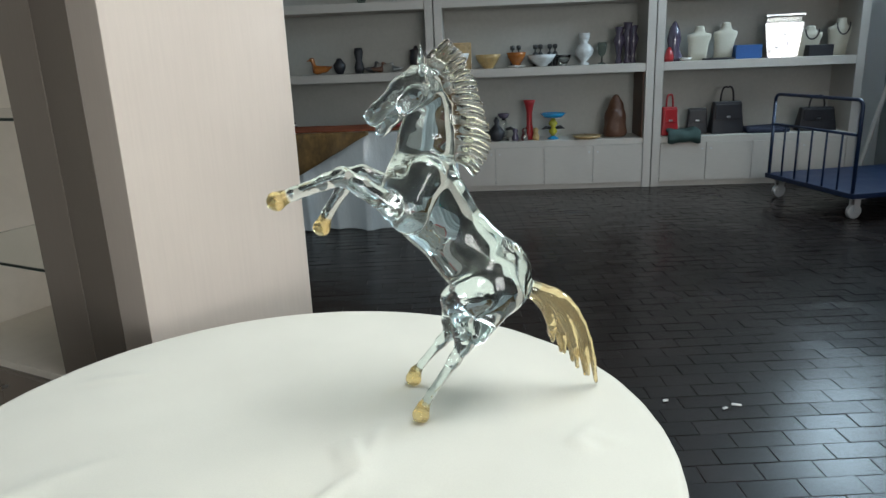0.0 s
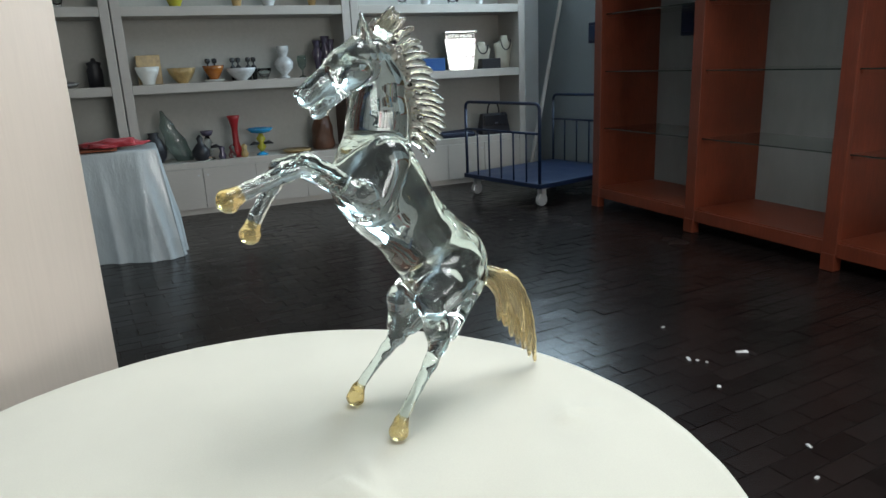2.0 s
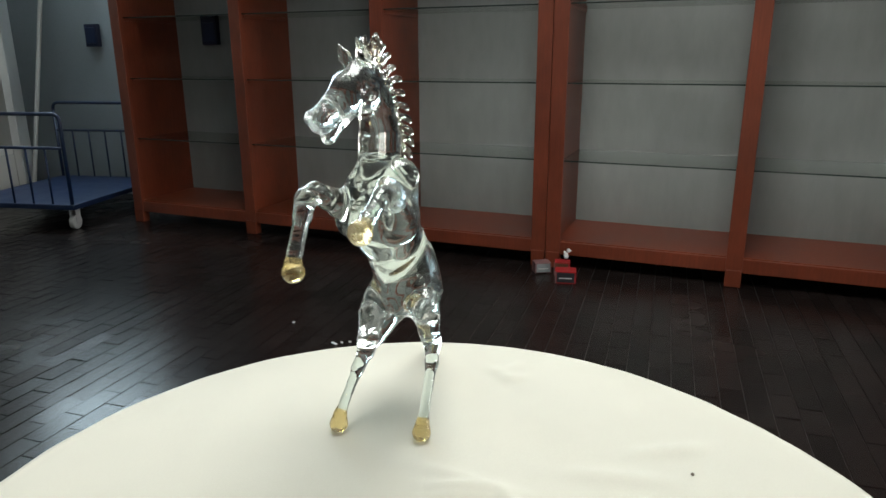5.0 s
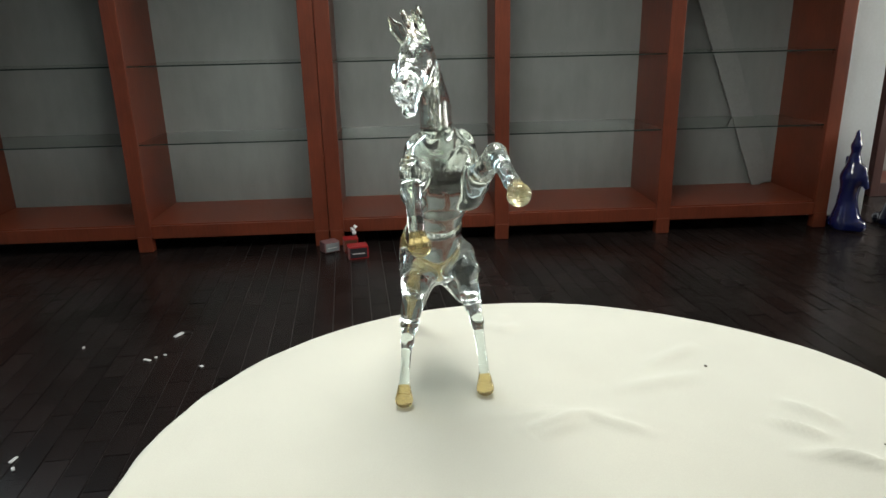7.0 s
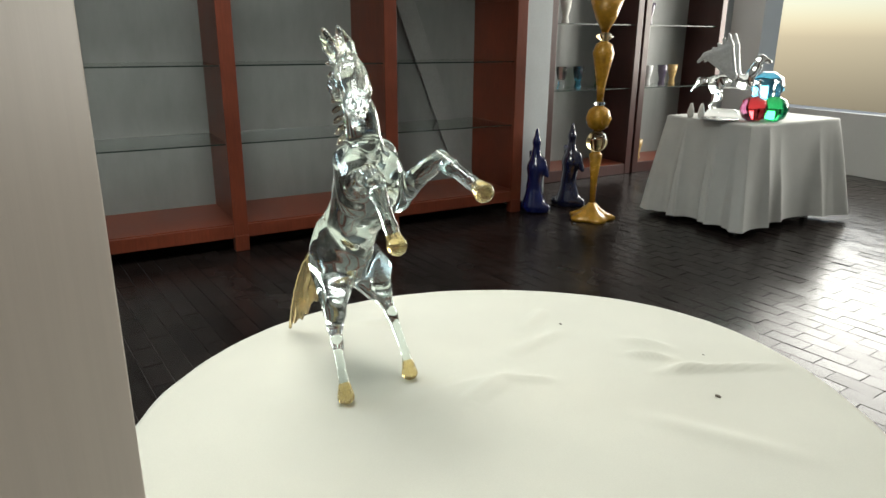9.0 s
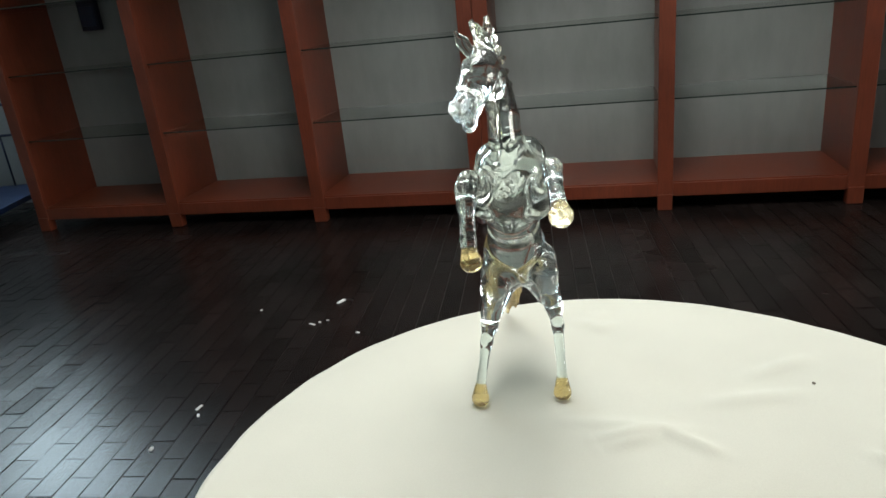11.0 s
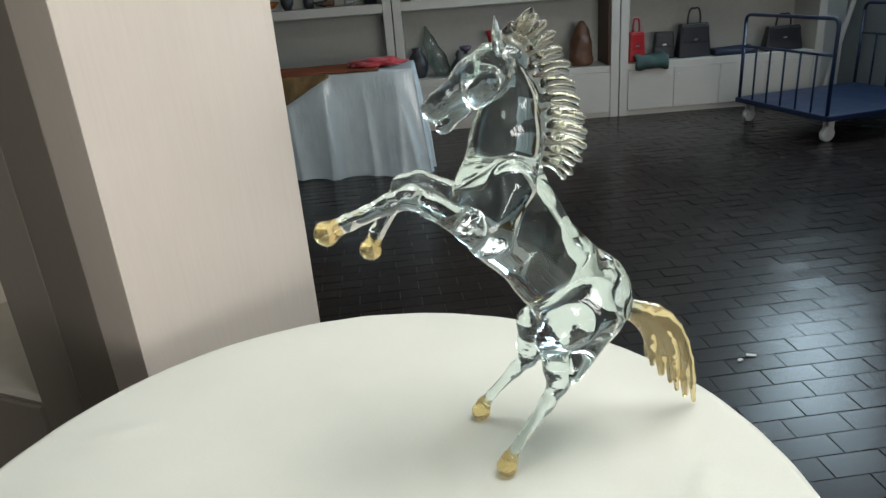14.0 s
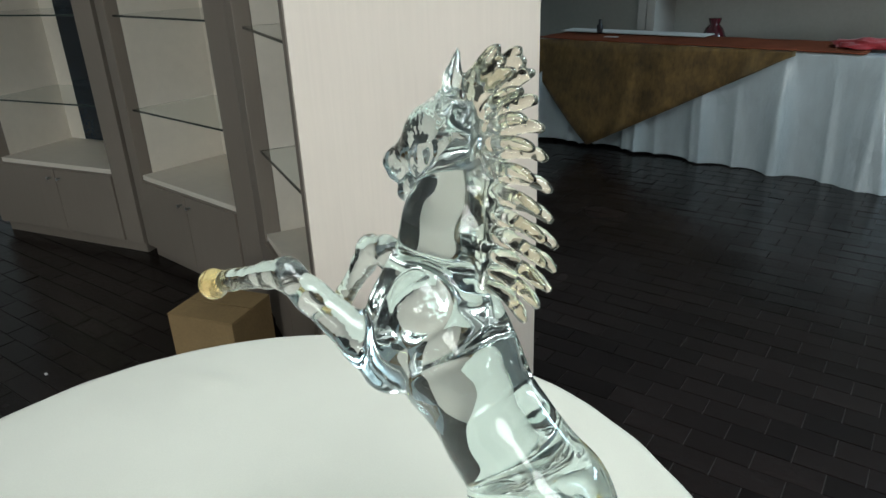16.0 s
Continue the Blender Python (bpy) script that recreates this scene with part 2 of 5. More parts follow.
def tube(points, radii, steps=10, bm=None):
    """A round bar along points; radii: one number or one a point."""
    bm = bm or bmesh.new()
    pts = [Vector(p) for p in points]
    rad = radii if isinstance(radii, (list, tuple)) else [radii] * len(pts)
    rings, side = [], None
    for i, p in enumerate(pts):
        d = (pts[min(i + 1, len(pts) - 1)] - pts[max(i - 1, 0)]).normalized()
        side = (d.orthogonal() if side is None else side - d * side.dot(d)).normalized()
        up = d.cross(side)
        rings.append([bm.verts.new(p + rad[i] * (math.cos(2 * math.pi * k / steps) * side + math.sin(2 * math.pi * k / steps) * up)) for k in range(steps)])
    for a, b in zip(rings, rings[1:]):
        for i in range(steps):
            bm.faces.new((a[i], a[(i + 1) % steps], b[(i + 1) % steps], b[i]))
    bm.faces.new(rings[0][::-1])
    bm.faces.new(rings[-1])
    return bm


def arc(p0, p1, p2, n=8):
    """Points of a curve that leaves p0 towards p1 and ends at p2."""
    a, b, c = Vector(p0), Vector(p1), Vector(p2)
    return [(1 - t) ** 2 * a + 2 * t * (1 - t) * b + t * t * c for t in (i / n for i in range(n + 1))]


# ---- the room ----
CEIL = 3.3
floor = solid("floor", box_bm(-5.2, 4.8, -6.7, 6.5, -0.2, -0.0056), M_joint, "joints between glossy wood floor blocks, lightened to imitate glints on block edges", "floor", kind="structure")
bm = bmesh.new()
for x0, x1, y0, y1 in ((-5.2, 0.0, -6.7, 6.5), (1.7, 4.8, -6.7, 6.5), (0.0, 1.7, -6.7, -0.85), (0.0, 1.7, 0.85, 6.5)):
    box(bm, x0, x1, y0, y1, CEIL, CEIL + 0.2)
# unseen shaft walls, added to narrow the spread of the overhead lamp
for x0, x1, y0, y1 in ((-0.1, 0.0, -0.95, 0.95), (1.7, 1.8, -0.95, 0.95), (0.0, 1.7, -0.95, -0.85), (0.0, 1.7, 0.85, 0.95)):
    box(bm, x0, x1, y0, y1, CEIL + 0.2, 4.1)
solid("ceiling", bm, M_ceiling, "plain white painted ceiling with a square shaft for the added overhead lamp", "ceiling", kind="structure")
solid("wall_north", box_bm(-5.2, 4.8, 6.2, 6.5, 0, CEIL), M_wall, "pale grey painted wall behind the shelving", "wall", kind="structure")
solid("wall_west", box_bm(-5.2, -4.9, -6.4, 6.2, 0, CEIL), M_wall, "pale grey painted wall", "wall", kind="structure")
bm = bmesh.new()
box(bm, 4.08, 4.4, -2.95, 6.2, 0, 2.32)
box(bm, 4.08, 4.4, -2.95, 6.2, 3.18, CEIL)
for y0, y1 in ((-2.95, 2.66), (4.27, 4.33), (5.94, 6.2)):
    box(bm, 4.08, 4.4, y0, y1, 2.32, 3.18)
solid("wall_east", bm, M_greywall, "blue-grey painted wall with a high window band", "wall", kind="structure")
solid("wall_recess", box_bm(4.5, 4.8, -6.4, -2.95, 0, CEIL), M_greywall, "grey painted wall of the recess", "wall", kind="structure")
solid("wall_return", box_bm(4.4, 4.5, -3.1, -2.95, 0, CEIL), M_wall, "short white return wall", "wall", kind="structure")
bm = bmesh.new()
box(bm, -5.2, 4.8, -6.7, -6.4, 0, 0.6)
box(bm, -5.2, 4.8, -6.7, -6.4, 2.8, CEIL)
for x0, x1 in ((-5.2, 0.7), (4.1, 4.8)):
    box(bm, x0, x1, -6.7, -6.4, 0.6, 2.8)
solid("wall_south", bm, M_wall, "pale painted wall with one tall window", "wall", kind="structure")
solid("wall_pier", box_bm(3.38, 4.08, -2.95, -2.66, 0, CEIL, 0.004), M_pier, "narrow pale grey painted pier beside the red cabinets", "wall", kind="structure")

# freestanding laminate partition close to the table
PL, PR = Vector((-0.652, 0.456, 0)), Vector((-0.378, 0.83, 0))
pu = (PR - PL).normalized()
pm = Matrix.Translation(PL) @ pose(0, 0, 0, 0, 0, math.degrees(math.atan2(pu.y, pu.x)))
solid("partition_panel", box_bm(0, (PR - PL).length, 0, 0.137, 0, CEIL - 0.02, 0.002), M_laminate, "tall pale wood-grain laminate pillar panel", "pillar", pm, kind="structure")

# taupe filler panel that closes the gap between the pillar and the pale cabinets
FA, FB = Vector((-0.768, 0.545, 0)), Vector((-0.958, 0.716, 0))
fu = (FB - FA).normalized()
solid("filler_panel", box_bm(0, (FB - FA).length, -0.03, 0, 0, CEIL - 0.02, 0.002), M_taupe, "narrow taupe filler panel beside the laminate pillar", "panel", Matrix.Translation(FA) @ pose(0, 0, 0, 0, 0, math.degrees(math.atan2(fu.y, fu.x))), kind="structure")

# ---- round display table and its cloth ----
TC, TR, TZ = (-0.187, -0.067), 0.555, 0.75
table = thing("round_table", "round display table hidden under a cream cloth", "table", pose(TC[0], TC[1], 0))
part("tabletop", lathe([(0.5, 0.70), (0.54, 0.705), (0.545, 0.735), (0.5, 0.738)], 48), M_wood, table)
part("column", lathe([(0.06, 0.03), (0.05, 0.2), (0.05, 0.6), (0.09, 0.70)], 20), M_wood, table)
part("foot", lathe([(0.3, 0.0), (0.3, 0.02), (0.08, 0.05)], 32), M_wood, table)

# soft creases of the cloth: start, end, width, height, in metres from the table's centre
CREASES = [
    ((0.089, 0.023), (0.116, -0.072), 0.012, 0.006), ((0.116, -0.072), (0.061, -0.152), 0.012, 0.005),
    ((0.086, -0.316), (0.023, -0.384), 0.011, 0.008), ((0.002, -0.333), (-0.024, -0.419), 0.012, 0.007),
    ((0.004, -0.313), (-0.093, -0.552), 0.009, 0.007), ((0.068, 0.015), (0.106, -0.080), 0.014, 0.004),
    ((0.132, -0.361), (0.054, -0.415), 0.012, 0.007), ((0.404, 0.025), (0.446, -0.027), 0.016, 0.003),
    ((0.463, 0.073), (0.401, -0.020), 0.016, 0.002), ((0.414, 0.037), (0.498, -0.006), 0.016, 0.0025),
    ((0.131, 0.060), (0.114, -0.132), 0.016, 0.004), ((0.250, -0.200), (0.330, -0.330), 0.018, 0.004),
    ((-0.080, -0.180), (-0.300, -0.320), 0.022, 0.004), ((-0.240, -0.020), (-0.440, -0.220), 0.025, 0.004),
    ((-0.300, 0.250), (-0.460, 0.200), 0.020, 0.003), ((0.180, -0.120), (0.220, -0.300), 0.020, 0.004),
]


def table_edge(a):
    """The cloth's edge at the angle a: it bags outwards towards the south."""
    d = (math.degrees(a) + 75 + 180) % 360 - 180
    return TR + 0.04 * math.exp(-(d / 30) ** 2)


def crease_height(x, y):
    h = 0.0
    for (ax, ay), (bx, by), w, k in CREASES:
        dx, dy = bx - ax, by - ay
        t = max(0.0, min(1.0, ((x - ax) * dx + (y - ay) * dy) / (dx * dx + dy * dy)))
        d = math.hypot(x - ax - t * dx, y - ay - t * dy)
        h += 1.5 * k * math.exp(-(d / (0.85 * w)) ** 2) * math.sin(math.pi * min(0.95, max(0.05, t)))
    return h + 0.0012 * noise.noise((x * 7, y * 7, 0.3))


bm = bmesh.new()
seg, rings = 330, []
levels = [(TR * k / 84, 0.0) for k in range(1, 84)] + [(TR - 0.006, -0.0005), (TR - 0.002, -0.002), (TR, -0.006), (TR + 0.001, -0.014)]
levels += [(TR + 0.002, -0.03 - 0.05 * k) for k in range(0, 14)]
mid = bm.verts.new((0, 0, crease_height(0, 0)))
for r, dz in levels:
    ring = []
    for i in range(seg):
        a = 2 * math.pi * i / seg
        if dz > -0.001:
            x, y = r * table_edge(a) / TR * math.cos(a), r * table_edge(a) / TR * math.sin(a)
            fade = min(1.0, (TR - r) / 0.03 + 0.15)
            ring.append(bm.verts.new((x, y, dz + crease_height(x, y) * fade)))
        else:
            drop = min(1.0, -dz / 0.3)
            rr = r + table_edge(a) - TR + 0.0025 * noise.noise((9 * math.cos(a), 9 * math.sin(a), 1)) + drop * (0.02 + 0.03 * math.sin(19 * a + 2 * math.sin(3 * a)) * (-dz / 0.6))
            ring.append(bm.verts.new((rr * math.cos(a), rr * math.sin(a), dz)))
    rings.append(ring)
for i in range(seg):
    bm.faces.new((mid, rings[0][i], rings[0][(i + 1) % seg]))
for a, b in zip(rings, rings[1:]):
    for i in range(seg):
        bm.faces.new((a[i], b[i], b[(i + 1) % seg], a[(i + 1) % seg]))
cloth = solid("tablecloth", bm, M_cloth, "cream cotton tablecloth with soft creases, draped over the round table", "tablecloth", pose(TC[0], TC[1], TZ), smooth=True)
mod = cloth.modifiers.new("thickness", "SOLIDIFY")
mod.thickness, mod.offset = 0.002, -1

# crumbs on the cloth
for x, y, s in ((0.057, -0.369, 0.0025), (-0.294, -0.407, 0.0036), (-0.179, -0.509, 0.0016)):
    bm = bmesh.new()
    bmesh.ops.create_icosphere(bm, subdivisions=2, radius=s)
    for v in bm.verts:
        v.co.z = 0.4 * v.co.z * (1 + 0.3 * noise.noise(v.co * 300))
        v.co.x *= 1.6
    solid("crumb", bm, M_crumb, "tiny dark crumb lying on the cream tablecloth", "crumb", pose(x, y, TZ + crease_height(x - TC[0], y - TC[1]) + 0.4 * s), group="crumbs on the tablecloth")


# ---- the glass horse: one blown and drawn solid, meshed from blended rounded bars ----
class Shape:
    """A blend of rounded bars on a grid, turned into a mesh."""

    def __init__(self, low, high, step):
        self.low, self.step = np.array(low, float), step
        n = np.ceil((np.array(high) - self.low) / step).astype(int) + 1
        self.d = np.full(n, 0.05, np.float32)
        self.bars = []

    def bar(self, a, b, ra, rb, blend=0.012, tag=0, squash=None):
        """A rounded bar from a to b; squash: (axis, factor) flattens it along a direction through its middle."""
        a, b = np.array(a, float), np.array(b, float)
        self.bars.append((a, b, ra, rb, tag, squash))
        pad = max(ra, rb) + blend + 0.012
        lo = np.maximum(((np.minimum(a, b) - pad - self.low) / self.step).astype(int), 0)
        hi = np.minimum(((np.maximum(a, b) + pad - self.low) / self.step).astype(int) + 2, self.d.shape)
        if (hi <= lo).any():
            return
        g = np.stack(np.meshgrid(*[self.low[k] + self.step * np.arange(lo[k], hi[k]) for k in range(3)], indexing="ij"), -1)
        dist = self.distance(g, a, b, ra, rb, squash)
        part_d = self.d[lo[0]:hi[0], lo[1]:hi[1], lo[2]:hi[2]]
        h = np.clip(0.5 + 0.5 * (part_d - dist) / blend, 0, 1)
        part_d[...] = part_d * (1 - h) + dist * h - blend * h * (1 - h)

    @staticmethod
    def distance(p, a, b, ra, rb, squash):
        ab = b - a
        q = p - a
        t = np.clip((q @ ab) / max(ab @ ab, 1e-9), 0, 1)
        v = q - t[..., None] * ab
        if squash:
            axis = np.array(squash[0], float)
            axis /= np.linalg.norm(axis)
            v = v + (1 / squash[1] - 1) * (v @ axis)[..., None] * axis
        return (np.linalg.norm(v, axis=-1) - (ra + (rb - ra) * t)) * (squash[1] ** 0.5 if squash else 1)

    def chain(self, pts, radii, blend=0.01, tag=0, squash=None):
        for i in range(len(pts) - 1):
            self.bar(pts[i], pts[i + 1], radii[i], radii[i + 1], blend, tag, squash)

    def carve(self, a, b, r, blend=0.004):
        """Takes a rounded groove away."""
        a, b = np.array(a, float), np.array(b, float)
        pad = r + blend + 0.006
        lo = np.maximum(((np.minimum(a, b) - pad - self.low) / self.step).astype(int), 0)
        hi = np.minimum(((np.maximum(a, b) + pad - self.low) / self.step).astype(int) + 2, self.d.shape)
        g = np.stack(np.meshgrid(*[self.low[k] + self.step * np.arange(lo[k], hi[k]) for k in range(3)], indexing="ij"), -1)
        dist = -self.distance(g, a, b, r, r, None)
        part_d = self.d[lo[0]:hi[0], lo[1]:hi[1], lo[2]:hi[2]]
        h = np.clip(0.5 - 0.5 * (part_d - dist) / blend, 0, 1)
        part_d[...] = part_d * (1 - h) + dist * h + blend * h * (1 - h)

    def mesh(self, name, materials, relax=50):
        d = self.d
        inside = d < 0
        c = [inside[i:inside.shape[0] - 1 + i, j:inside.shape[1] - 1 + j, k:inside.shape[2] - 1 + k] for i in (0, 1) for j in (0, 1) for k in (0, 1)]
        count = sum(x.astype(np.int8) for x in c)
        cells = np.argwhere((count > 0) & (count < 8))
        index = np.full(count.shape, -1, np.int64)
        index[tuple(cells.T)] = np.arange(len(cells))
        total, weight = np.zeros((len(cells), 3)), np.zeros(len(cells))
        corners = [(i, j, k) for i in (0, 1) for j in (0, 1) for k in (0, 1)]
        for p in corners:
            for ax in range(3):
                if p[ax] == 0:
                    q = list(p)
                    q[ax] = 1
                    va = d[tuple((cells + p).T)].astype(float)
                    vb = d[tuple((cells + q).T)].astype(float)
                    cross = (va < 0) != (vb < 0)
                    t = np.where(cross, va / np.where(cross, va - vb, 1), 0)
                    pos = cells + np.array(p)
                    pos = pos.astype(float)
                    pos[:, ax] += t
                    total += np.where(cross[:, None], pos, 0)
                    weight += cross
        verts = self.low + self.step * total / weight[:, None]
        faces = []
        for ax in range(3):
            u, v = [(1, 2), (2, 0), (0, 1)][ax]
            sl = [slice(None)] * 3
            sl[ax] = slice(0, -1)
            sh = [slice(None)] * 3
            sh[ax] = slice(1, None)
            flip = inside[tuple(sl)] != inside[tuple(sh)]
            e = np.argwhere(flip)
            e = e[(e[:, u] > 0) & (e[:, v] > 0) & (e[:, u] < d.shape[u] - 1) & (e[:, v] < d.shape[v] - 1)]
            du, dv = np.zeros(3, int), np.zeros(3, int)
            du[u], dv[v] = 1, 1
            quad = np.stack([index[tuple((e - o).T)] for o in (du + dv, dv, 0 * du, du)], 1)
            out = inside[tuple(e.T)]
            quad[~out] = quad[~out][:, ::-1]
            faces.append(quad)
        faces = np.concatenate(faces)
        edges = np.concatenate([faces[:, [i, (i + 1) % 4]] for i in range(4)])
        num = np.bincount(edges.ravel(), minlength=len(verts))[:, None]
        for k in range(2 * relax):
            acc = np.stack([np.bincount(edges[:, 0], verts[edges[:, 1], c], len(verts)) + np.bincount(edges[:, 1], verts[edges[:, 0], c], len(verts)) for c in range(3)], 1)
            verts = verts + (0.63, -0.65)[k % 2] * (acc / num - verts)
        me = bpy.data.meshes.new(name)
        me.from_pydata(verts.tolist(), [], faces.tolist())
        mid = verts[faces].mean(1)
        best, kind = np.full(len(mid), 9.0), np.zeros(len(mid), int)
        for a, b, ra, rb, tag, squash in self.bars:
            dist = self.distance(mid, a, b, ra, rb, squash)
            kind = np.where(dist < best, tag, kind)
            best = np.minimum(best, dist)
        for m in materials:
            me.materials.append(m)
        me.polygons.foreach_set("material_index", kind.astype(np.int32))
        me.polygons.foreach_set("use_smooth", np.ones(len(faces), bool))
        me.update()
        return me


def horse_body(s):
    side = ((0, 1, 0), 0.72)
    s.bar((0.120, 0.072, 0.202), (0.121, 0.073, 0.210), 0.059, 0.058, 0.012, squash=((0, 1, 0), 0.70))
    s.bar((0.108, 0.070, 0.220), (0.079, 0.067, 0.255), 0.051, 0.0495, 0.022, squash=side)
    s.bar((0.079, 0.067, 0.255), (0.031, 0.063, 0.320), 0.0495, 0.054, 0.022, squash=side)
    s.bar((0.031, 0.063, 0.320), (0.018, 0.062, 0.347), 0.054, 0.056, 0.022, squash=((0, 1, 0), 0.80))
    # round breast
    s.bar((0.004, 0.060, 0.352), (0.000, 0.060, 0.346), 0.046, 0.046, 0.016)
    # croup
    s.bar((0.124, 0.071, 0.230), (0.132, 0.071, 0.237), 0.030, 0.029, 0.012)
    # shoulders and breast muscles
    s.bar((0.026, 0.036, 0.378), (-0.004, 0.027, 0.320), 0.026, 0.027, 0.005)
    s.bar((0.030, 0.084, 0.372), (-0.004, 0.091, 0.322), 0.026, 0.027, 0.005)
    # haunches
    s.bar((0.122, 0.058, 0.204), (0.084, 0.036, 0.188), 0.035, 0.025, 0.016)
    s.bar((0.119, 0.088, 0.202), (0.074, 0.099, 0.180), 0.035, 0.025, 0.016)
    s.bar((0.126, 0.054, 0.184), (0.092, 0.024, 0.132), 0.033, 0.016, 0.012)
    s.bar((0.119, 0.090, 0.178), (0.068, 0.107, 0.118), 0.034, 0.016, 0.012)


def horse_neck_head(s):
    s.bar((0.017, 0.063, 0.382), (0.026, 0.065, 0.430), 0.049, 0.038, 0.012, squash=((0, 1, 0), 0.50))
    s.bar((0.026, 0.065, 0.430), (0.033, 0.072, 0.466), 0.038, 0.031, 0.014, squash=((0.1, 1, 0), 0.52))
    s.bar((0.033, 0.072, 0.466), (0.032, 0.081, 0.502), 0.030, 0.023, 0.010, squash=((0.2, 1, 0), 0.58))
    # skull, cheeks, nose
    turn = (0.28, 0.96, 0)
    s.bar((0.012, 0.087, 0.497), (-0.004, 0.091, 0.490), 0.030, 0.029, 0.006, 5, squash=(turn, 0.78))
    s.bar((-0.004, 0.091, 0.490), (-0.048, 0.104, 0.464), 0.0260, 0.0160, 0.006, 5, squash=(turn, 0.90))
    s.bar((-0.048, 0.104, 0.463), (-0.055, 0.106, 0.456), 0.0160, 0.0150, 0.005, 5)
    s.bar((0.010, 0.074, 0.484), (0.002, 0.075, 0.477), 0.0170, 0.0160, 0.004, 5)
    s.bar((0.010, 0.105, 0.484), (0.000, 0.107, 0.477), 0.0170, 0.0160, 0.004, 5)
    # lower jaw, hanging open
    s.bar((-0.012, 0.093, 0.467), (-0.040, 0.100, 0.443), 0.0130, 0.0088, 0.005, 5)
    s.bar((-0.040, 0.100, 0.441), (-0.046, 0.101, 0.437), 0.0100, 0.0096, 0.003, 5)
    s.carve((-0.072, 0.108, 0.440), (-0.040, 0.099, 0.450), 0.0026)
    for side, y in ((-1, 0.077), (1, 0.106)):
        # brow, eye, nostril
        s.bar((0.000, y + 0.0005, 0.5135), (-0.014, y + 0.002, 0.5085), 0.0042, 0.0034, 0.0018, 5)
        s.bar((-0.007, y - 0.001 * side, 0.5055), (-0.009, y, 0.5045), 0.0066, 0.0060, 0.0014, 5)
        s.bar((-0.060, 0.107 + 0.010 * side, 0.466), (-0.066, 0.108 + 0.010 * side, 0.461), 0.0062, 0.0058, 0.0025, 5)
        s.carve((-0.068, 0.108 + 0.016 * side, 0.466), (-0.073, 0.109 + 0.015 * side, 0.461), 0.0034)
    # ears and forelock
    for base, tip in (((0.021, 0.078, 0.521), (0.020, 0.092, 0.558)), ((0.022, 0.103, 0.521), (0.026, 0.123, 0.550))):
        mid = (0.5 * (base[0] + tip[0]), 0.5 * (base[1] + tip[1]), 0.5 * (base[2] + tip[2]))
        s.chain([base, mid, tip], [0.0085, 0.0090, 0.0030], 0.003, squash=((1, 0, 0), 0.55))
    s.chain([(0.030, 0.090, 0.524), (0.032, 0.093, 0.538), (0.040, 0.094, 0.550)], [0.009, 0.007, 0.004], 0.003, 2)
    s.chain([(0.026, 0.090, 0.525), (0.008, 0.091, 0.526), (-0.006, 0.090, 0.519)], [0.006, 0.005, 0.002], 0.004, 2)


def horse_mane(s):
    crest = [((0.030, 0.090, 0.526), (0.060, 0.095, 0.563)), ((0.045, 0.085, 0.517), (0.079, 0.090, 0.546)), ((0.058, 0.075, 0.496), (0.098, 0.077, 0.503)),
             ((0.065, 0.067, 0.460), (0.112, 0.069, 0.452)), ((0.069, 0.062, 0.425), (0.117, 0.065, 0.410)), ((0.067, 0.061, 0.396), (0.096, 0.066, 0.371))]
    count = 26
    for i in range(count):
        u = i / (count - 1) * (len(crest) - 1)
        k = min(int(u), len(crest) - 2)
        f = u - k
        root = Vector(crest[k][0]).lerp(Vector(crest[k + 1][0]), f)
        tip = Vector(crest[k][1]).lerp(Vector(crest[k + 1][1]), f)
        # two rows of locks that fan out to both sides, widest at the poll
        lean = (0.011 - 0.0065 * i / count) * (1 if i % 2 else -1)
        bow = root.lerp(tip, 0.6) + Vector((0.002, 1.2 * lean, 0.009))
        tip = tip + Vector((random.uniform(-0.003, 0.002), lean, 0.0))
        pts = arc(root, bow, tip, 5)
        s.chain([tuple(p) for p in pts], [0.0054, 0.0053, 0.0051, 0.0049, 0.0046, 0.0038], 0.0014, 2)
    s.chain([c[0] for c in crest], [0.006, 0.007, 0.008, 0.008, 0.007, 0.004], 0.004, 2)


def horse_leg(s, pts, radii, hoof_at, hoof_to, r):
    s.chain(pts, radii, 0.008, 4)
    s.bar(pts[-1], hoof_at, radii[-1], r * 0.62, 0.004, 4)
    s.bar(hoof_at, hoof_to, r * 0.74, r, 0.003, 1)


def horse_tail(s):
    base = (0.174, 0.070, 0.186)
    for k in range(12):
        u = k / 11
        tip = (0.212 + 0.077 * u, 0.079 + 0.030 * u + (0.006 if k % 2 else -0.004), 0.098 - 0.092 * u ** 0.9)
        if k % 3 == 1:
            tip = (tip[0] - 0.010, tip[1] + 0.002, tip[2] + 0.016)
        bend = (0.209 + 0.054 * u, 0.079 + 0.007 * (k % 3 - 1), 0.166 + 0.026 * u)
        pts = [tuple(p) for p in arc(base, bend, tip, 8)]
        s.chain(pts, [0.0098, 0.0100, 0.0096, 0.0090, 0.0080, 0.0074, 0.0064, 0.0054, 0.0034], 0.0026, 3)
    s.bar((0.166, 0.070, 0.192), (0.182, 0.070, 0.190), 0.013, 0.011, 0.006, 0)


s = Shape((-0.215, -0.06, -0.004), (0.315, 0.165, 0.585), 0.0020)
horse_body(s)
horse_neck_head(s)
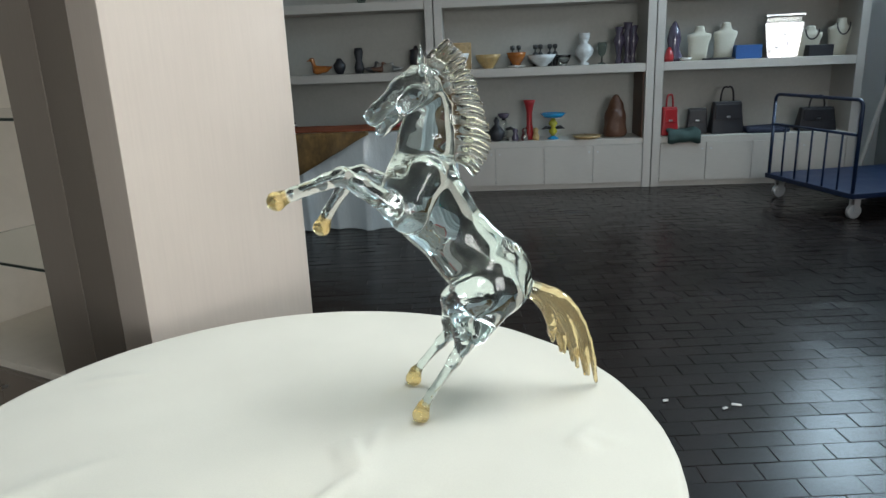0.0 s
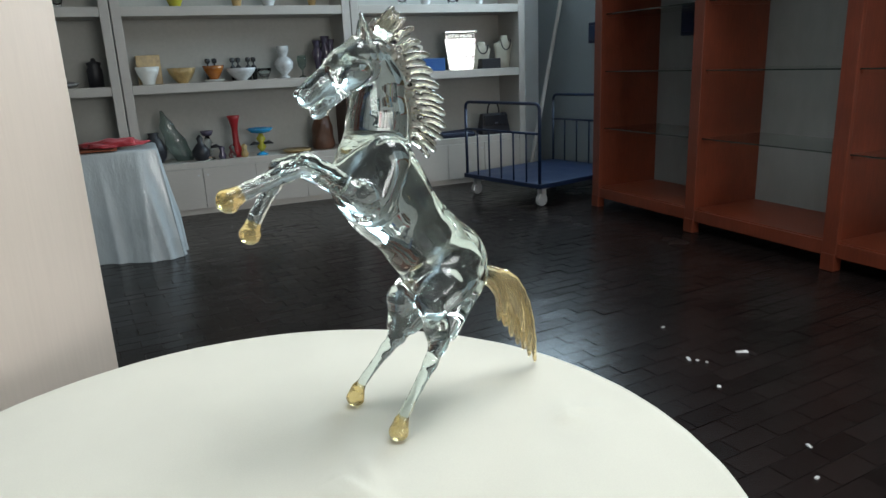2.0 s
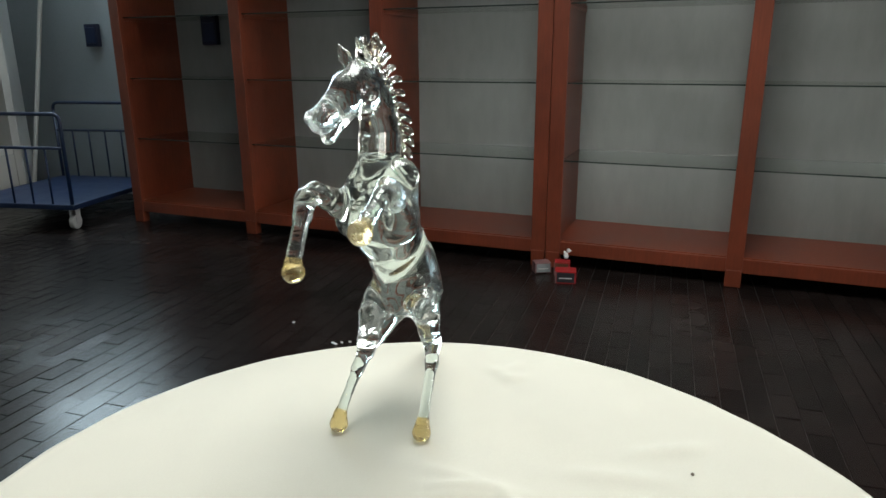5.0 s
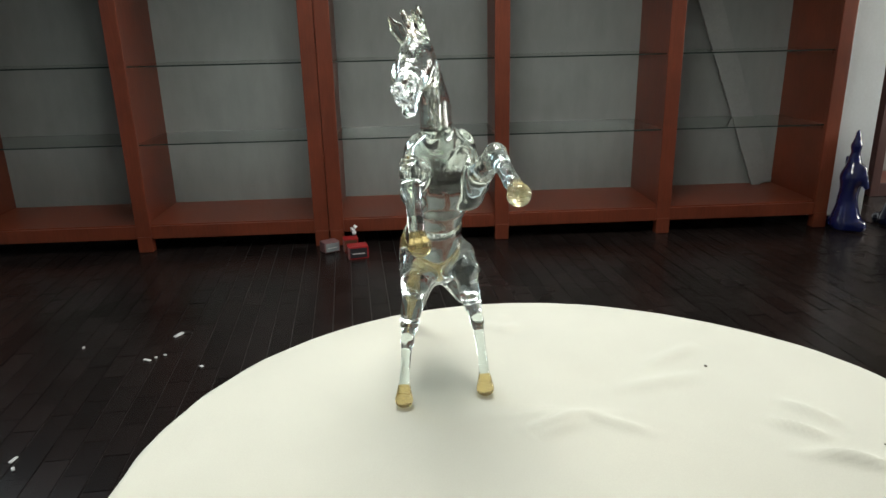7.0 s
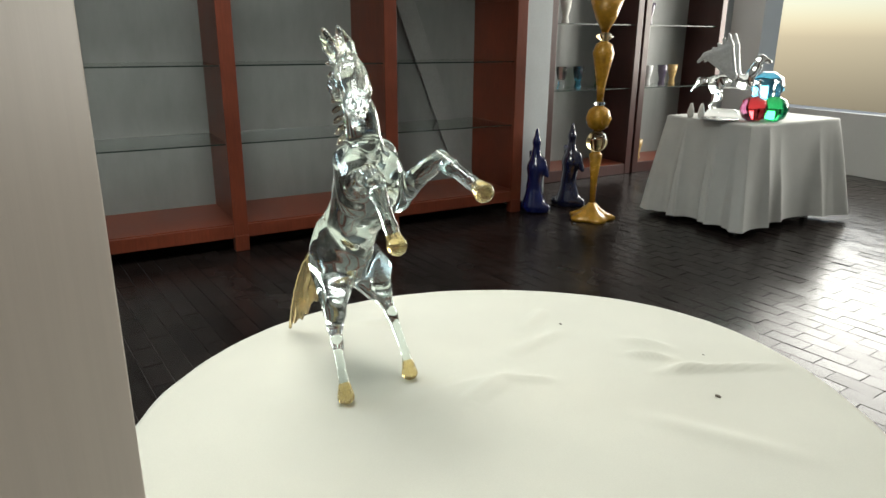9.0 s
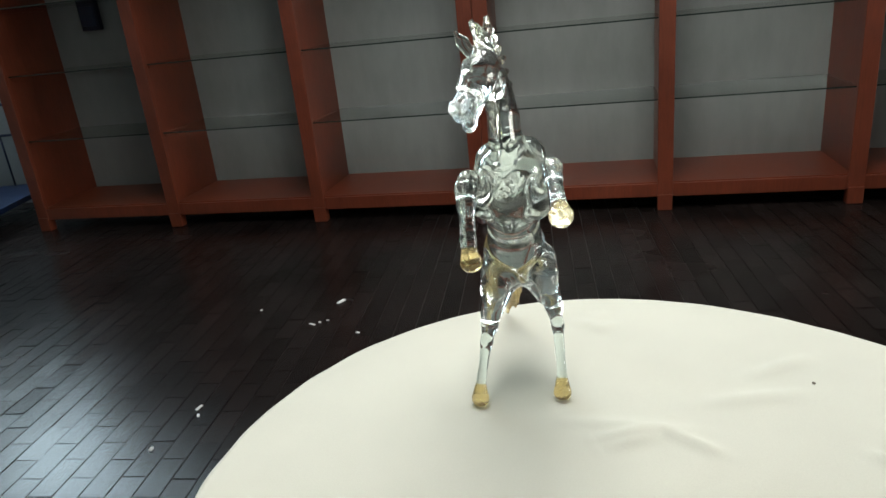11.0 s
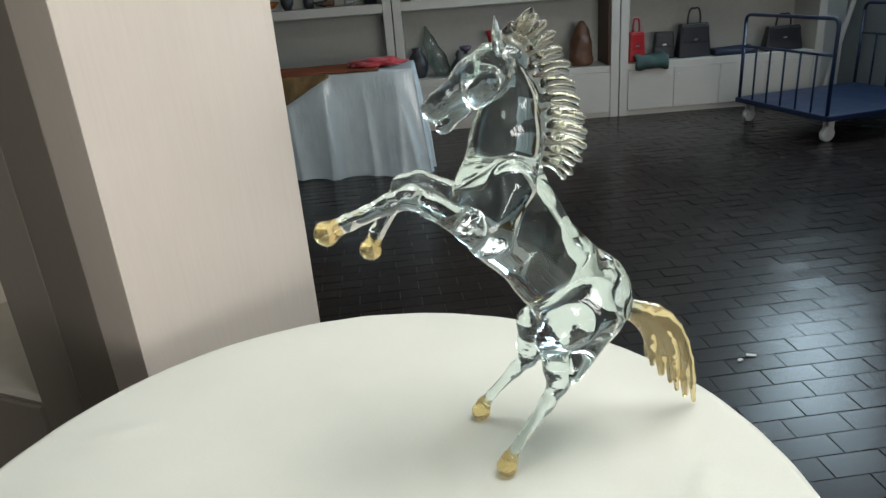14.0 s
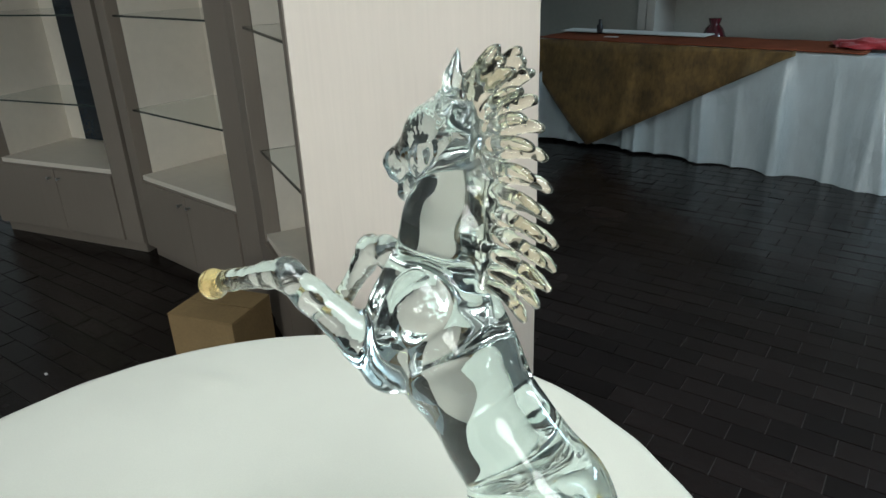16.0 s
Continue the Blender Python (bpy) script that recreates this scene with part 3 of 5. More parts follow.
horse_leg(s, [(0.000, 0.032, 0.325), (-0.022, 0.016, 0.336), (-0.066, 0.001, 0.371), (-0.090, -0.003, 0.386), (-0.112, -0.006, 0.380), (-0.158, -0.013, 0.365)],
          [0.026, 0.0185, 0.0132, 0.0128, 0.0105, 0.0096], (-0.173, -0.016, 0.360), (-0.182, -0.017, 0.356), 0.0145)
horse_leg(s, [(-0.006, 0.088, 0.340), (-0.030, 0.096, 0.348), (-0.080, 0.102, 0.372), (-0.101, 0.103, 0.368), (-0.112, 0.102, 0.350), (-0.138, 0.098, 0.312)],
          [0.026, 0.0185, 0.0132, 0.0128, 0.0105, 0.0096], (-0.145, 0.097, 0.299), (-0.149, 0.095, 0.290), 0.0145)
horse_leg(s, [(0.095, 0.031, 0.195), (0.068, 0.023, 0.182), (0.071, 0.016, 0.140), (0.073, 0.012, 0.122), (0.057, 0.006, 0.098), (0.020, 0.001, 0.046)],
          [0.026, 0.020, 0.0145, 0.0124, 0.0088, 0.0068], (0.007, 0.0, 0.024), (0.003, 0.0, 0.0115), 0.0140)
horse_leg(s, [(0.085, 0.094, 0.182), (0.055, 0.101, 0.164), (0.049, 0.109, 0.122), (0.049, 0.112, 0.102), (0.031, 0.116, 0.082), (-0.002, 0.122, 0.042)],
          [0.026, 0.020, 0.0145, 0.0124, 0.0088, 0.0068], (-0.016, 0.1235, 0.024), (-0.020, 0.124, 0.0115), 0.0140)
horse_mane(s)
horse_tail(s)
floor_cut = np.arange(s.d.shape[2]) * s.step + s.low[2]
s.d = np.maximum(s.d, (0.0005 - floor_cut)[None, None, :].astype(np.float32))
horse = new("horse_figurine", s.mesh("horse_figurine", [M_horse, M_horsegold, M_mane, M_tail, M_horselimb, M_horsehead]))
horse.location = (0, 0, TZ + 0.0005)
horse.modifiers.new("smooth", "SUBSURF").render_levels = 1
tagged(horse, "rearing clear glass horse with gold hooves and tail on cream cloth", "figurine")

# ---- white shelving along the north wall ----
def shelving_unit(x0, x1):
    w = x1 - x0
    u = thing("shelving_unit", "tall off-white open shelving unit with low cupboard doors", "shelving", pose(x0, 5.69, 0), "shelving along the wall")
    for a, b in ((0, 0.075), (w - 0.075, w)):
        part("side_panel", box_bm(a, b, 0, 0.48, 0, 2.5, 0.003), M_shelf, u)
    part("back_panel", box_bm(0.075, w - 0.075, 0.44, 0.46, 0.05, 2.45), M_back, u, "dull grey back board")
    part("base_board", box_bm(0.076, w - 0.076, 0.012, 0.43, 0.42, 0.475, 0.002), M_shelf, u)
    for z in (1.088, 1.723, 2.43):
        part("shelf", box_bm(0.076, w - 0.076, 0.004, 0.435, z, z + 0.077, 0.003), M_shelf, u)
    part("plinth", box_bm(0.076, w - 0.076, 0.02, 0.05, 0, 0.05), M_shelf, u)
    n, span = 4, w - 0.156
    for i in range(n):
        a = 0.078 + span * i / n
        d = part("door", box_bm(a + 0.002, a + span / n - 0.002, 0.0, 0.02, 0.052, 0.417, 0.0025), M_shelf, u)
        kx = a + (span / n - 0.04 if i % 2 == 0 else 0.04)
        part("knob", tube([(kx, 0.0, 0.36), (kx, -0.012, 0.36), (kx, -0.02, 0.36)], [0.005, 0.005, 0.009], 10), M_steel, d, "small steel knob")
    return u


for a, b in ((-4.5, -2.375), (-2.365, -0.325), (-0.315, 1.715), (1.725, 3.60)):
    shelving_unit(a, b)


# ---- red-brown wooden cabinets along the east wall ----
def red_cabinet(y0, y1, bays=3):
    w = y1 - y0
    u = thing("display_cabinet", "empty red-brown wooden display cabinet with glass shelves", "cabinet", Matrix.Translation((3.24, y1, 0)) @ pose(0, 0, 0, 0, 0, -90), "red cabinets along the wall")
    st, deep = 0.09, 0.62
    pitch = (w - st) / bays
    for i in range(bays + 1):
        a = i * pitch
        part("stile", box_bm(a, a + st, 0, 0.03, 0.09, 2.1, 0.004), M_redwood, u)
        part("side_panel", box_bm(a + 0.03, a + 0.06, 0.03, deep, 0.09, 2.1), M_redwood, u)
        part("foot", box_bm(a + 0.002, a + st - 0.002, -0.006, 0.06, 0, 0.1, 0.004), M_redwood, u)
    for i in range(bays):
        a, b = i * pitch + st, (i + 1) * pitch
        part("plinth", box_bm(a, b, 0.005, 0.03, 0.085, 0.165, 0.003), M_redwood, u)
        part("bottom_board", box_bm(a - 0.03, b + 0.03, 0.03, deep, 0.15, 0.17), M_redwood, u)
        part("back_panel", box_bm(a - 0.03, b + 0.03, deep, deep + 0.015, 0.1, 2.08), M_panelback, u, "dull grey back panel")
        for z in (0.655, 1.115, 1.56):
            g = part("glass_shelf", box_bm(a - 0.028, b + 0.028, 0.07, deep - 0.02, z, z + 0.008), M_shelfglass, u, "clear glass shelf")
            part("front_edge", box_bm(a - 0.028, b + 0.028, 0.066, 0.0695, z, z + 0.008), M_glassedge, g, "dark polished glass edge")
            for xx in (a - 0.03 + 0.002, b + 0.018):
                part("ledge", box_bm(xx, xx + 0.01, 0.08, deep - 0.02, z - 0.02, z - 0.002), M_redwood, u)
    part("top", box_bm(-0.02, w + 0.02, -0.03, deep + 0.02, 2.1, 2.15, 0.006), M_redwood, u)
    return u


red_cabinet(0.61, 3.99)
red_cabinet(-2.62, 0.607)

# ---- pale display cabinets at the west ----
def pale_cabinet(m, w=1.12, strip=0.0, fl=0.15, fr=0.15):
    """fl, fr: the widths of the stiles beside the opening."""
    u = thing("glass_cabinet", "taupe display cabinet with cream lining and glass shelves over a cupboard", "cabinet", m, "pale display cabinets")
    part("base", box_bm(fl + 0.001, w - fr - 0.001, 0.004, 0.5, 0.06, 0.42, 0.003), M_taupe, u)
    part("plinth", box_bm(0.02, w - 0.02, 0.03, 0.48, 0, 0.06), M_taupe, u)
    part("base_top", box_bm(fl + 0.001, w - fr - 0.001, 0.006, 0.46, 0.421, 0.445, 0.002), M_lining, u)
    for i in range(2):
        d = part("door", box_bm(fl + (w - fl - fr) * i / 2 + 0.002, fl + (w - fl - fr) * (i + 1) / 2 - 0.002, -0.010, 0.003, 0.07, 0.415, 0.002), M_taupe, u)
        kx = (w + fl - fr) / 2 + (-0.035 if i == 0 else 0.035)
        part("knob", tube([(kx, -0.010, 0.37), (kx, -0.022, 0.37), (kx, -0.030, 0.37)], [0.005, 0.005, 0.009], 10), M_steel, d, "small steel knob")
    for a, b in ((0, fl), (w - fr, w)):
        part("stile", box_bm(a, b, 0.0, 0.06, 0.06, 2.3, 0.003), M_taupe, u)
        part("side_panel", box_bm(a + (0 if a else fl - 0.02), a + (0.02 if a else fl), 0.06, 0.46, 0.06, 2.3), M_lining, u)
    part("back_panel", box_bm(0.02, w - 0.02, 0.46, 0.48, 0.446, 2.3), M_lining, u)
    # dark strip painted where the unlit room shows through a gap in the back
    if strip:
        part("gap_strip", box_bm(w - strip - 0.21, w - strip, 0.448, 0.457, 0.448, 2.29), M_gapdark, u, "dark blue strip standing in for a gap onto the unlit room")
    for z in (0.752, 1.172, 1.6):
        g = part("glass_shelf", box_bm(fl + 0.001, w - fr - 0.001, 0.03, 0.45, z, z + 0.008), M_shelfglass, u, "clear glass shelf")
        part("front_edge", box_bm(fl + 0.001, w - fr - 0.001, 0.026, 0.0295, z, z + 0.008), M_glassedge, g, "dark polished glass edge")
    part("top", box_bm(0, w, 0, 0.5, 2.3, 2.36, 0.003), M_taupe, u)
    return u


pale_cabinet(Matrix.Translation((-1.823, 1.104, 0)) @ pose(0, 0, 0, 0, 0, -23.9), 0.94, 0.24, 0.14, 0.15)
pale_cabinet(Matrix.Translation((-2.928, 1.167, 0)) @ pose(0, 0, 0, 0, 0, -0.5), 1.06, 0.0, 0.09, 0.18)
pale_cabinet(Matrix.Translation((-3.995, 0.848, 0)) @ pose(0, 0, 0, 0, 0, 16.5), 1.09, 0.6, 0.15, 0.12)

# ---- draped tables ----
def drape(x0, x1, y0, y1, top, hem, amp, seed, flare=0.04, waves=9.0, n=44):
    """A cloth over a rectangular top, falling in folds to the hem."""
    rnd = random.Random(seed)
    ph = [rnd.uniform(0, 6.28) for _ in range(4)]
    per = []
    for (ax, ay), (bx, by), (nx, ny) in (((x0, y0), (x1, y0), (0, -1)), ((x1, y0), (x1, y1), (1, 0)), ((x1, y1), (x0, y1), (0, 1)), ((x0, y1), (x0, y0), (-1, 0))):
        for i in range(n):
            t = i / n
            per.append((ax + (bx - ax) * t, ay + (by - ay) * t, nx, ny, t))
    bm = bmesh.new()
    cx, cy = (x0 + x1) / 2, (y0 + y1) / 2
    length = 2 * (x1 - x0 + y1 - y0)
    rows = []
    steps = [(0.93, 0.0), (0.985, 0.0), (1.0, -0.004), (1.0, -0.02)] + [(1.0, -0.02 - (top - hem - 0.02) * k / 14) for k in range(1, 15)]
    for f, dz in steps:
        row = []
        for j, (px, py, nx, ny, t) in enumerate(per):
            d = -dz / (top - hem)
            u = j / len(per) * length
            p = 0.5 * waves * u + ph[0] + 1.5 * math.sin(2.1 * u + ph[1]) + 0.35 * d * math.sin(5 * u + ph[3])
            q = 0.83 * waves * u + ph[2] + math.sin(3.3 * u) - 0.5 * d
            fold = 1.9 * (1 - abs(math.sin(p))) ** 1.7 + 1.0 * (1 - abs(math.sin(q))) ** 2 * min(1.0, 1.6 * d) - 0.6
            corner = math.exp(-(min(t, 1 - t) * 9) ** 2)
            out = flare * d + amp * fold * d ** 0.7 + 0.09 * corner * d
            x, y = cx + (px - cx) * f, cy + (py - cy) * f
            if dz < 0:
                x, y = px + nx * out, py + ny * out
                if corner > 0.5:
                    x += (0.09 * corner * d) * (1 if px > cx else -1) * abs(ny)
                    y += (0.09 * corner * d) * (1 if py > cy else -1) * abs(nx)
            row.append(bm.verts.new((x, y, top + dz + (0.012 * d * math.sin(3 * u + ph[3]) if d > 0.8 else 0))))
        rows.append(row)
    m = len(per)
    for a, b in zip(rows, rows[1:]):
        for i in range(m):
            bm.faces.new((a[i], b[i], b[(i + 1) % m], a[(i + 1) % m]))
    bm.faces.new(rows[0])
    return bm


def plain_table(x0, x1, y0, y1, top, label):
    t = thing("folding_table", label, "table", pose(x0, y0, 0))
    w, d = x1 - x0, y1 - y0
    part("tabletop", box_bm(0, w, 0, d, top - 0.03, top, 0.003), M_wood, t)
    for a in (0.05, w - 0.09):
        for b in (0.05, d - 0.09):
            part("leg", box_bm(a, a + 0.04, b, b + 0.04, 0, top - 0.03), M_steel, t)


plain_table(-2.55, -0.16, 4.3, 4.8, 0.755, "long folding table hidden under a pale satin cloth")
ob = solid("satin_cloth", drape(-2.56, -0.15, 4.29, 4.81, 0.76, 0.012, 0.046, 4, 0.01, 26, 200), M_satin, "pale blue-grey satin cloth hanging to the floor in folds", "tablecloth", smooth=True)
plain_table(2.0, 2.67, -4.5, -3.55, 0.745, "small table hidden under a white linen cloth")
ob = solid("linen_cloth", drape(1.98, 2.69, -4.52, -3.53, 0.75, 0.05, 0.055, 9, 0.04, 13, 110), M_linen, "white linen tablecloth falling in wide folds", "tablecloth", smooth=True)

# ---- blue platform trolley ----
P1, P2 = Vector((2.575, 5.14, 0)), Vector((2.81, 4.13, 0))
tw = (P2 - P1).length
trolley = thing("platform_trolley", "blue steel platform trolley with barred end handles", "trolley", Matrix.Translation(P1) @ pose(0, 0, 0, 0, 0, math.degrees(math.atan2(P2.y - P1.y, P2.x - P1.x))))
TLEN = 1.22
part("platform", box_bm(0, tw, 0, TLEN, 0.165, 0.205, 0.008), M_blue, trolley)


def end_frame(y, bars):
    h = part("handle", tube([(0.03, y, 0.205), (0.03, y, 0.82)] + arc((0.03, y, 0.82), (0.03, y, 0.88), (0.09, y, 0.88), 5) + arc((tw - 0.09, y, 0.88), (tw - 0.03, y, 0.88), (tw - 0.03, y, 0.82), 5) + [(tw - 0.03, y, 0.205)], 0.014), M_blue, trolley, smooth=True)
    part("rail", tube([(0.03, y, 0.63), (tw - 0.03, y, 0.63)], 0.011), M_blue, h, smooth=True)
    for i in range(bars):
        x = 0.03 + (tw - 0.06) * (i + 1) / (bars + 1)
        part("bar", tube([(x, y, 0.205), (x, y, 0.63)], 0.008, 8), M_blue, h, smooth=True)


end_frame(0.02, 5)
end_frame(TLEN - 0.02, 5)
for x in (0.08, tw - 0.08):
    for y in (0.09, TLEN - 0.09):
        c = part("caster", box_bm(x - 0.045, x + 0.045, y - 0.05, y + 0.05, 0.155, 0.164, 0.002), M_zincwhite, trolley, "zinc-plated swivel caster")
        part("fork", box(box_bm(x - 0.028, x - 0.023, y - 0.02, y + 0.03, 0.05, 0.155), x + 0.023, x + 0.028, y - 0.02, y + 0.03, 0.05, 0.155), M_zincwhite, c)
        part("wheel", tube([(x - 0.02, y, 0.055), (x - 0.016, y, 0.055), (x + 0.016, y, 0.055), (x + 0.02, y, 0.055)], [0.045, 0.055, 0.055, 0.045], 24), M_zincwhite, c, "grey metal wheel")

# ---- goods on the white shelving ----
Z0, Z1, Z2 = 0.476, 1.166, 1.801


def bowl(name, x, y, z, r, h, material, label, foot=0.45, group="", wobble=0.0):
    t = 0.007
    return solid(name, lathe([(r * foot, 0), (r * foot, 0.008), (r * 0.62, h * 0.3), (r * 0.86, h * 0.65), (r, h), (r - t, h), (r * 0.8, h * 0.66), (r * 0.5, h * 0.3), (0.001, h * 0.18)], 32, wobble=wobble),
                 material, label, "bowl", pose(x, y, z), group, smooth=True)


def vase(name, x, y, z, profile, material, label, category="vase", group="", steps=24):
    return solid(name, lathe(profile, steps), material, label, category, pose(x, y, z), group, smooth=True)


def bust_display(x, y, z, h, turn, beads):
    """A flat neck-shaped stand for necklaces."""
    bm = bmesh.new()
    rows = [(0.085, 0.03, 0.0), (0.088, 0.035, 0.25), (0.095, 0.04, 0.5), (0.112, 0.045, 0.68), (0.108, 0.042, 0.76), (0.06, 0.036, 0.8), (0.042, 0.034, 0.88), (0.038, 0.032, 0.97), (0.03, 0.026, 1.0)]
    rings = []
    for hw, dp, k in rows:
        rings.append([bm.verts.new((hw * (abs(math.cos(a)) ** 0.6) * (1 if math.cos(a) >= 0 else -1), dp * math.sin(a) - 0.02 + 0.05 * (1 - k), h * k)) for a in (2 * math.pi * i / 20 for i in range(20))])
    for a, b in zip(rings, rings[1:]):
        for i in range(20):
            bm.faces.new((a[i], a[(i + 1) % 20], b[(i + 1) % 20], b[i]))
    bm.faces.new(rings[0][::-1])
    bm.faces.new(rings[-1])
    m = pose(x, y, z, 0, 0, turn)
    solid("necklace_stand", bm, M_ivory, "ivory linen neck-shaped necklace stand on the shelf", "display stand", m, "necklace stands", smooth=True)
    if beads:
        bm = bmesh.new()
        for i in range(25):
            a = math.pi * (i / 24)
            k = 0.5 + 0.5 * math.cos(2 * a)
            bmesh.ops.create_icosphere(bm, subdivisions=1, radius=0.0075, matrix=Matrix.Translation((0.058 * math.cos(a), -0.062 - 0.012 * math.sin(a), h * (0.86 - 0.30 * math.sin(a)))))
        solid("necklace", bm, M_beads, "string of dark round beads hung on an ivory stand", "necklace", m, "necklaces", smooth=True)


for x, h, turn, beads in ((2.16, 0.31, 0, False), (2.40, 0.33, 6, False), (3.17, 0.27, -4, True), (3.44, 0.33, 0, True)):
    bust_display(x, 5.88, Z1, h, turn, beads)

# striped figure with a red base at the end of the shelf
vase("ornament", 1.93, 5.87, Z1, [(0.075, 0), (0.08, 0.05), (0.05, 0.12), (0.065, 0.2), (0.05, 0.28), (0.028, 0.33), (0.01, 0.36)], M_purple, "dark violet and white swirled ornament", "ornament")
vase("ornament", 1.87, 5.80, Z1, [(0.04, 0), (0.045, 0.04), (0.03, 0.09), (0.012, 0.13)], M_red, "small red lacquer ornament", "ornament")
vase("dish", 2.02, 5.79, Z1, [(0.03, 0), (0.05, 0.015), (0.055, 0.03), (0.05, 0.03), (0.001, 0.012)], M_white, "small white saucer on the shelf", "dish")
solid("gift_box", box_bm(-0.12, 0.12, -0.08, 0.08, 0, 0.125, 0.004), M_bluebox, "flat blue gift box standing on the shelf", "box", pose(2.61, 5.9, Z1))
solid("jewel_box", box_bm(-0.11, 0.11, -0.07, 0.07, 0, 0.10, 0.004), M_black, "black jewellery box on the shelf", "box", pose(3.24, 5.84, Z1))
solid("jewel_tray", box_bm(-0.13, 0.13, -0.06, 0.06, 0, 0.018, 0.004), M_black, "thin black jewellery tray", "tray", pose(2.32, 5.79, Z1))

# tapered silvered glass vase that mirrors the daylight
vz = thing("silver_vase", "tapered silvered glass vase mirroring daylight", "vase", pose(2.92, 5.86, Z1, 0, 0, -14.5))
bm = bmesh.new()
low = [bm.verts.new(p) for p in ((-0.125, -0.06, 0), (0.125, -0.06, 0), (0.125, 0.06, 0), (-0.125, 0.06, 0))]
high = [bm.verts.new(p) for p in ((-0.165, -0.058, 0.31), (0.165, -0.058, 0.31), (0.165, 0.105, 0.31), (-0.165, 0.105, 0.31))]
for i in range(4):
    bm.faces.new((low[i], low[(i + 1) % 4], high[(i + 1) % 4], high[i]))
bm.faces.new(low[::-1])
bm.faces.new(high)
bmesh.ops.bevel(bm, geom=bm.edges[:], offset=0.008, segments=2, affect="EDGES")
part("body", bm, M_mirror, vz)
part("collar", box_bm(-0.145, 0.145, -0.085, 0.085, 0.311, 0.36, 0.006), M_clear, vz, "clear glass collar")
part("rim", box_bm(-0.165, 0.165, -0.1, 0.1, 0.361, 0.385, 0.006), M_mirror, vz)


# handbags
def handbag(x, y, z, w, h, d, material, label, turn=0, loop=0.12):
    b = thing("handbag", label, "handbag", pose(x, y, z, 0, 0, turn), "handbags on the shelf")
    bm = box_bm(-w / 2, w / 2, -d / 2, d / 2, 0, h, 0.012)
    for v in bm.verts:
        k = 1 - 0.16 * v.co.z / h
        v.co.x *= k
        v.co.y *= 1 - 0.55 * v.co.z / h
    part("body", bm, material, b, smooth=True)
    part("flap", box_bm(-w * 0.40, w * 0.40, -d * 0.46, -d * 0.30, h * 0.45, h * 0.92, 0.006), material, b)
    if loop:
        part("strap", tube(arc((-w * 0.2, 0, h * 0.96), (-w * 0.2, 0, h + loop * 1.3), (0, 0, h + loop), 6) + arc((0, 0, h + loop), (w * 0.2, 0, h + loop * 1.3), (w * 0.2, 0, h * 0.96), 6)[1:], 0.009, 8), material, b, smooth=True)
    part("clasp", box_bm(-0.018, 0.018, -d * 0.48, -d * 0.455, h * 0.5, h * 0.56, 0.003), M_steel, b, "small steel clasp")


handbag(1.91, 5.84, Z0, 0.16, 0.27, 0.1, M_red, "bright red handbag with a short loop handle", 8, 0.11)
handbag(2.2, 5.93, Z0, 0.2, 0.24, 0.1, M_black, "small black leather handbag", -6, 0.0)
handbag(2.46, 5.88, Z0, 0.31, 0.30, 0.14, M_black, "black leather handbag with a tall loop handle", 4, 0.13)
handbag(3.3, 5.87, Z0, 0.36, 0.22, 0.13, M_black, "wide black leather handbag with a steel clasp", 3, 0.10)
bm = box_bm(-0.2, 0.2, -0.1, 0.1, 0, 0.06, 0.02)
for v in bm.verts:
    v.co.z *= 1 + 0.5 * noise.noise(v.co * 9)
solid("folded_bag", bm, M_navy, "flat dark navy bag lying on the shelf", "bag", pose(2.83, 5.86, Z0), smooth=True)
bm = bmesh.new()
for i in range(25):
    u = i / 24
    for k, (yy, zz) in enumerate(((0.06, 0.06), (-0.05, 0.065), (-0.19, 0.055), (-0.205, 0.0), (-0.205, -0.05))):
        bm.verts.new((-0.15 + 0.3 * u, yy, zz * (1 + 0.2 * math.sin(9 * u)) + 0.006 * math.sin(14 * u + k)))
bm.verts.ensure_lookup_table()
for i in range(24):
    for k in range(4):
        bm.faces.new((bm.verts[i * 5 + k], bm.verts[i * 5 + k + 1], bm.verts[i * 5 + k + 6], bm.verts[i * 5 + k + 5]))
ob = solid("folded_scarf", bm, M_green, "dark green scarf folded over the shelf's edge", "scarf", pose(2.02, 5.87, Z0 - 0.004), smooth=True)
ob.modifiers.new("thickness", "SOLIDIFY").thickness = 0.03

# bowls and glass of the middle bay
solid("wooden_box", box_bm(-0.1, 0.1, -0.06, 0.06, 0, 0.25, 0.006), M_honey, "honey-coloured wooden box on the shelf", "box", pose(-0.08, 6.0, Z1))
bowl("white_bowl", -0.10, 5.84, Z1, 0.1, 0.15, M_white, "flared white porcelain bowl on the shelf", 0.5)
bowl("honey_bowl", 0.18, 5.84, Z1, 0.12, 0.13, M_honey, "honey-coloured stone bowl on the shelf", 0.4, wobble=0.05)
bowl("amber_bowl", 0.45, 5.84, Z1 + 0.02, 0.095, 0.12, M_amber, "amber glass bowl on a white dish", 0.4)
vase("dish", 0.45, 5.84, Z1, [(0.06, 0), (0.085, 0.01), (0.088, 0.019), (0.001, 0.019)], M_white, "white dish under an amber bowl", "dish")
bowl("clear_bowl", 0.69, 5.84, Z1, 0.135, 0.11, M_pearl, "pearly white glass bowl on the shelf", 0.35)
bowl("clear_bowl", 0.9, 5.86, Z1, 0.07, 0.1, M_clear, "small clear glass bowl on the shelf", 0.4)
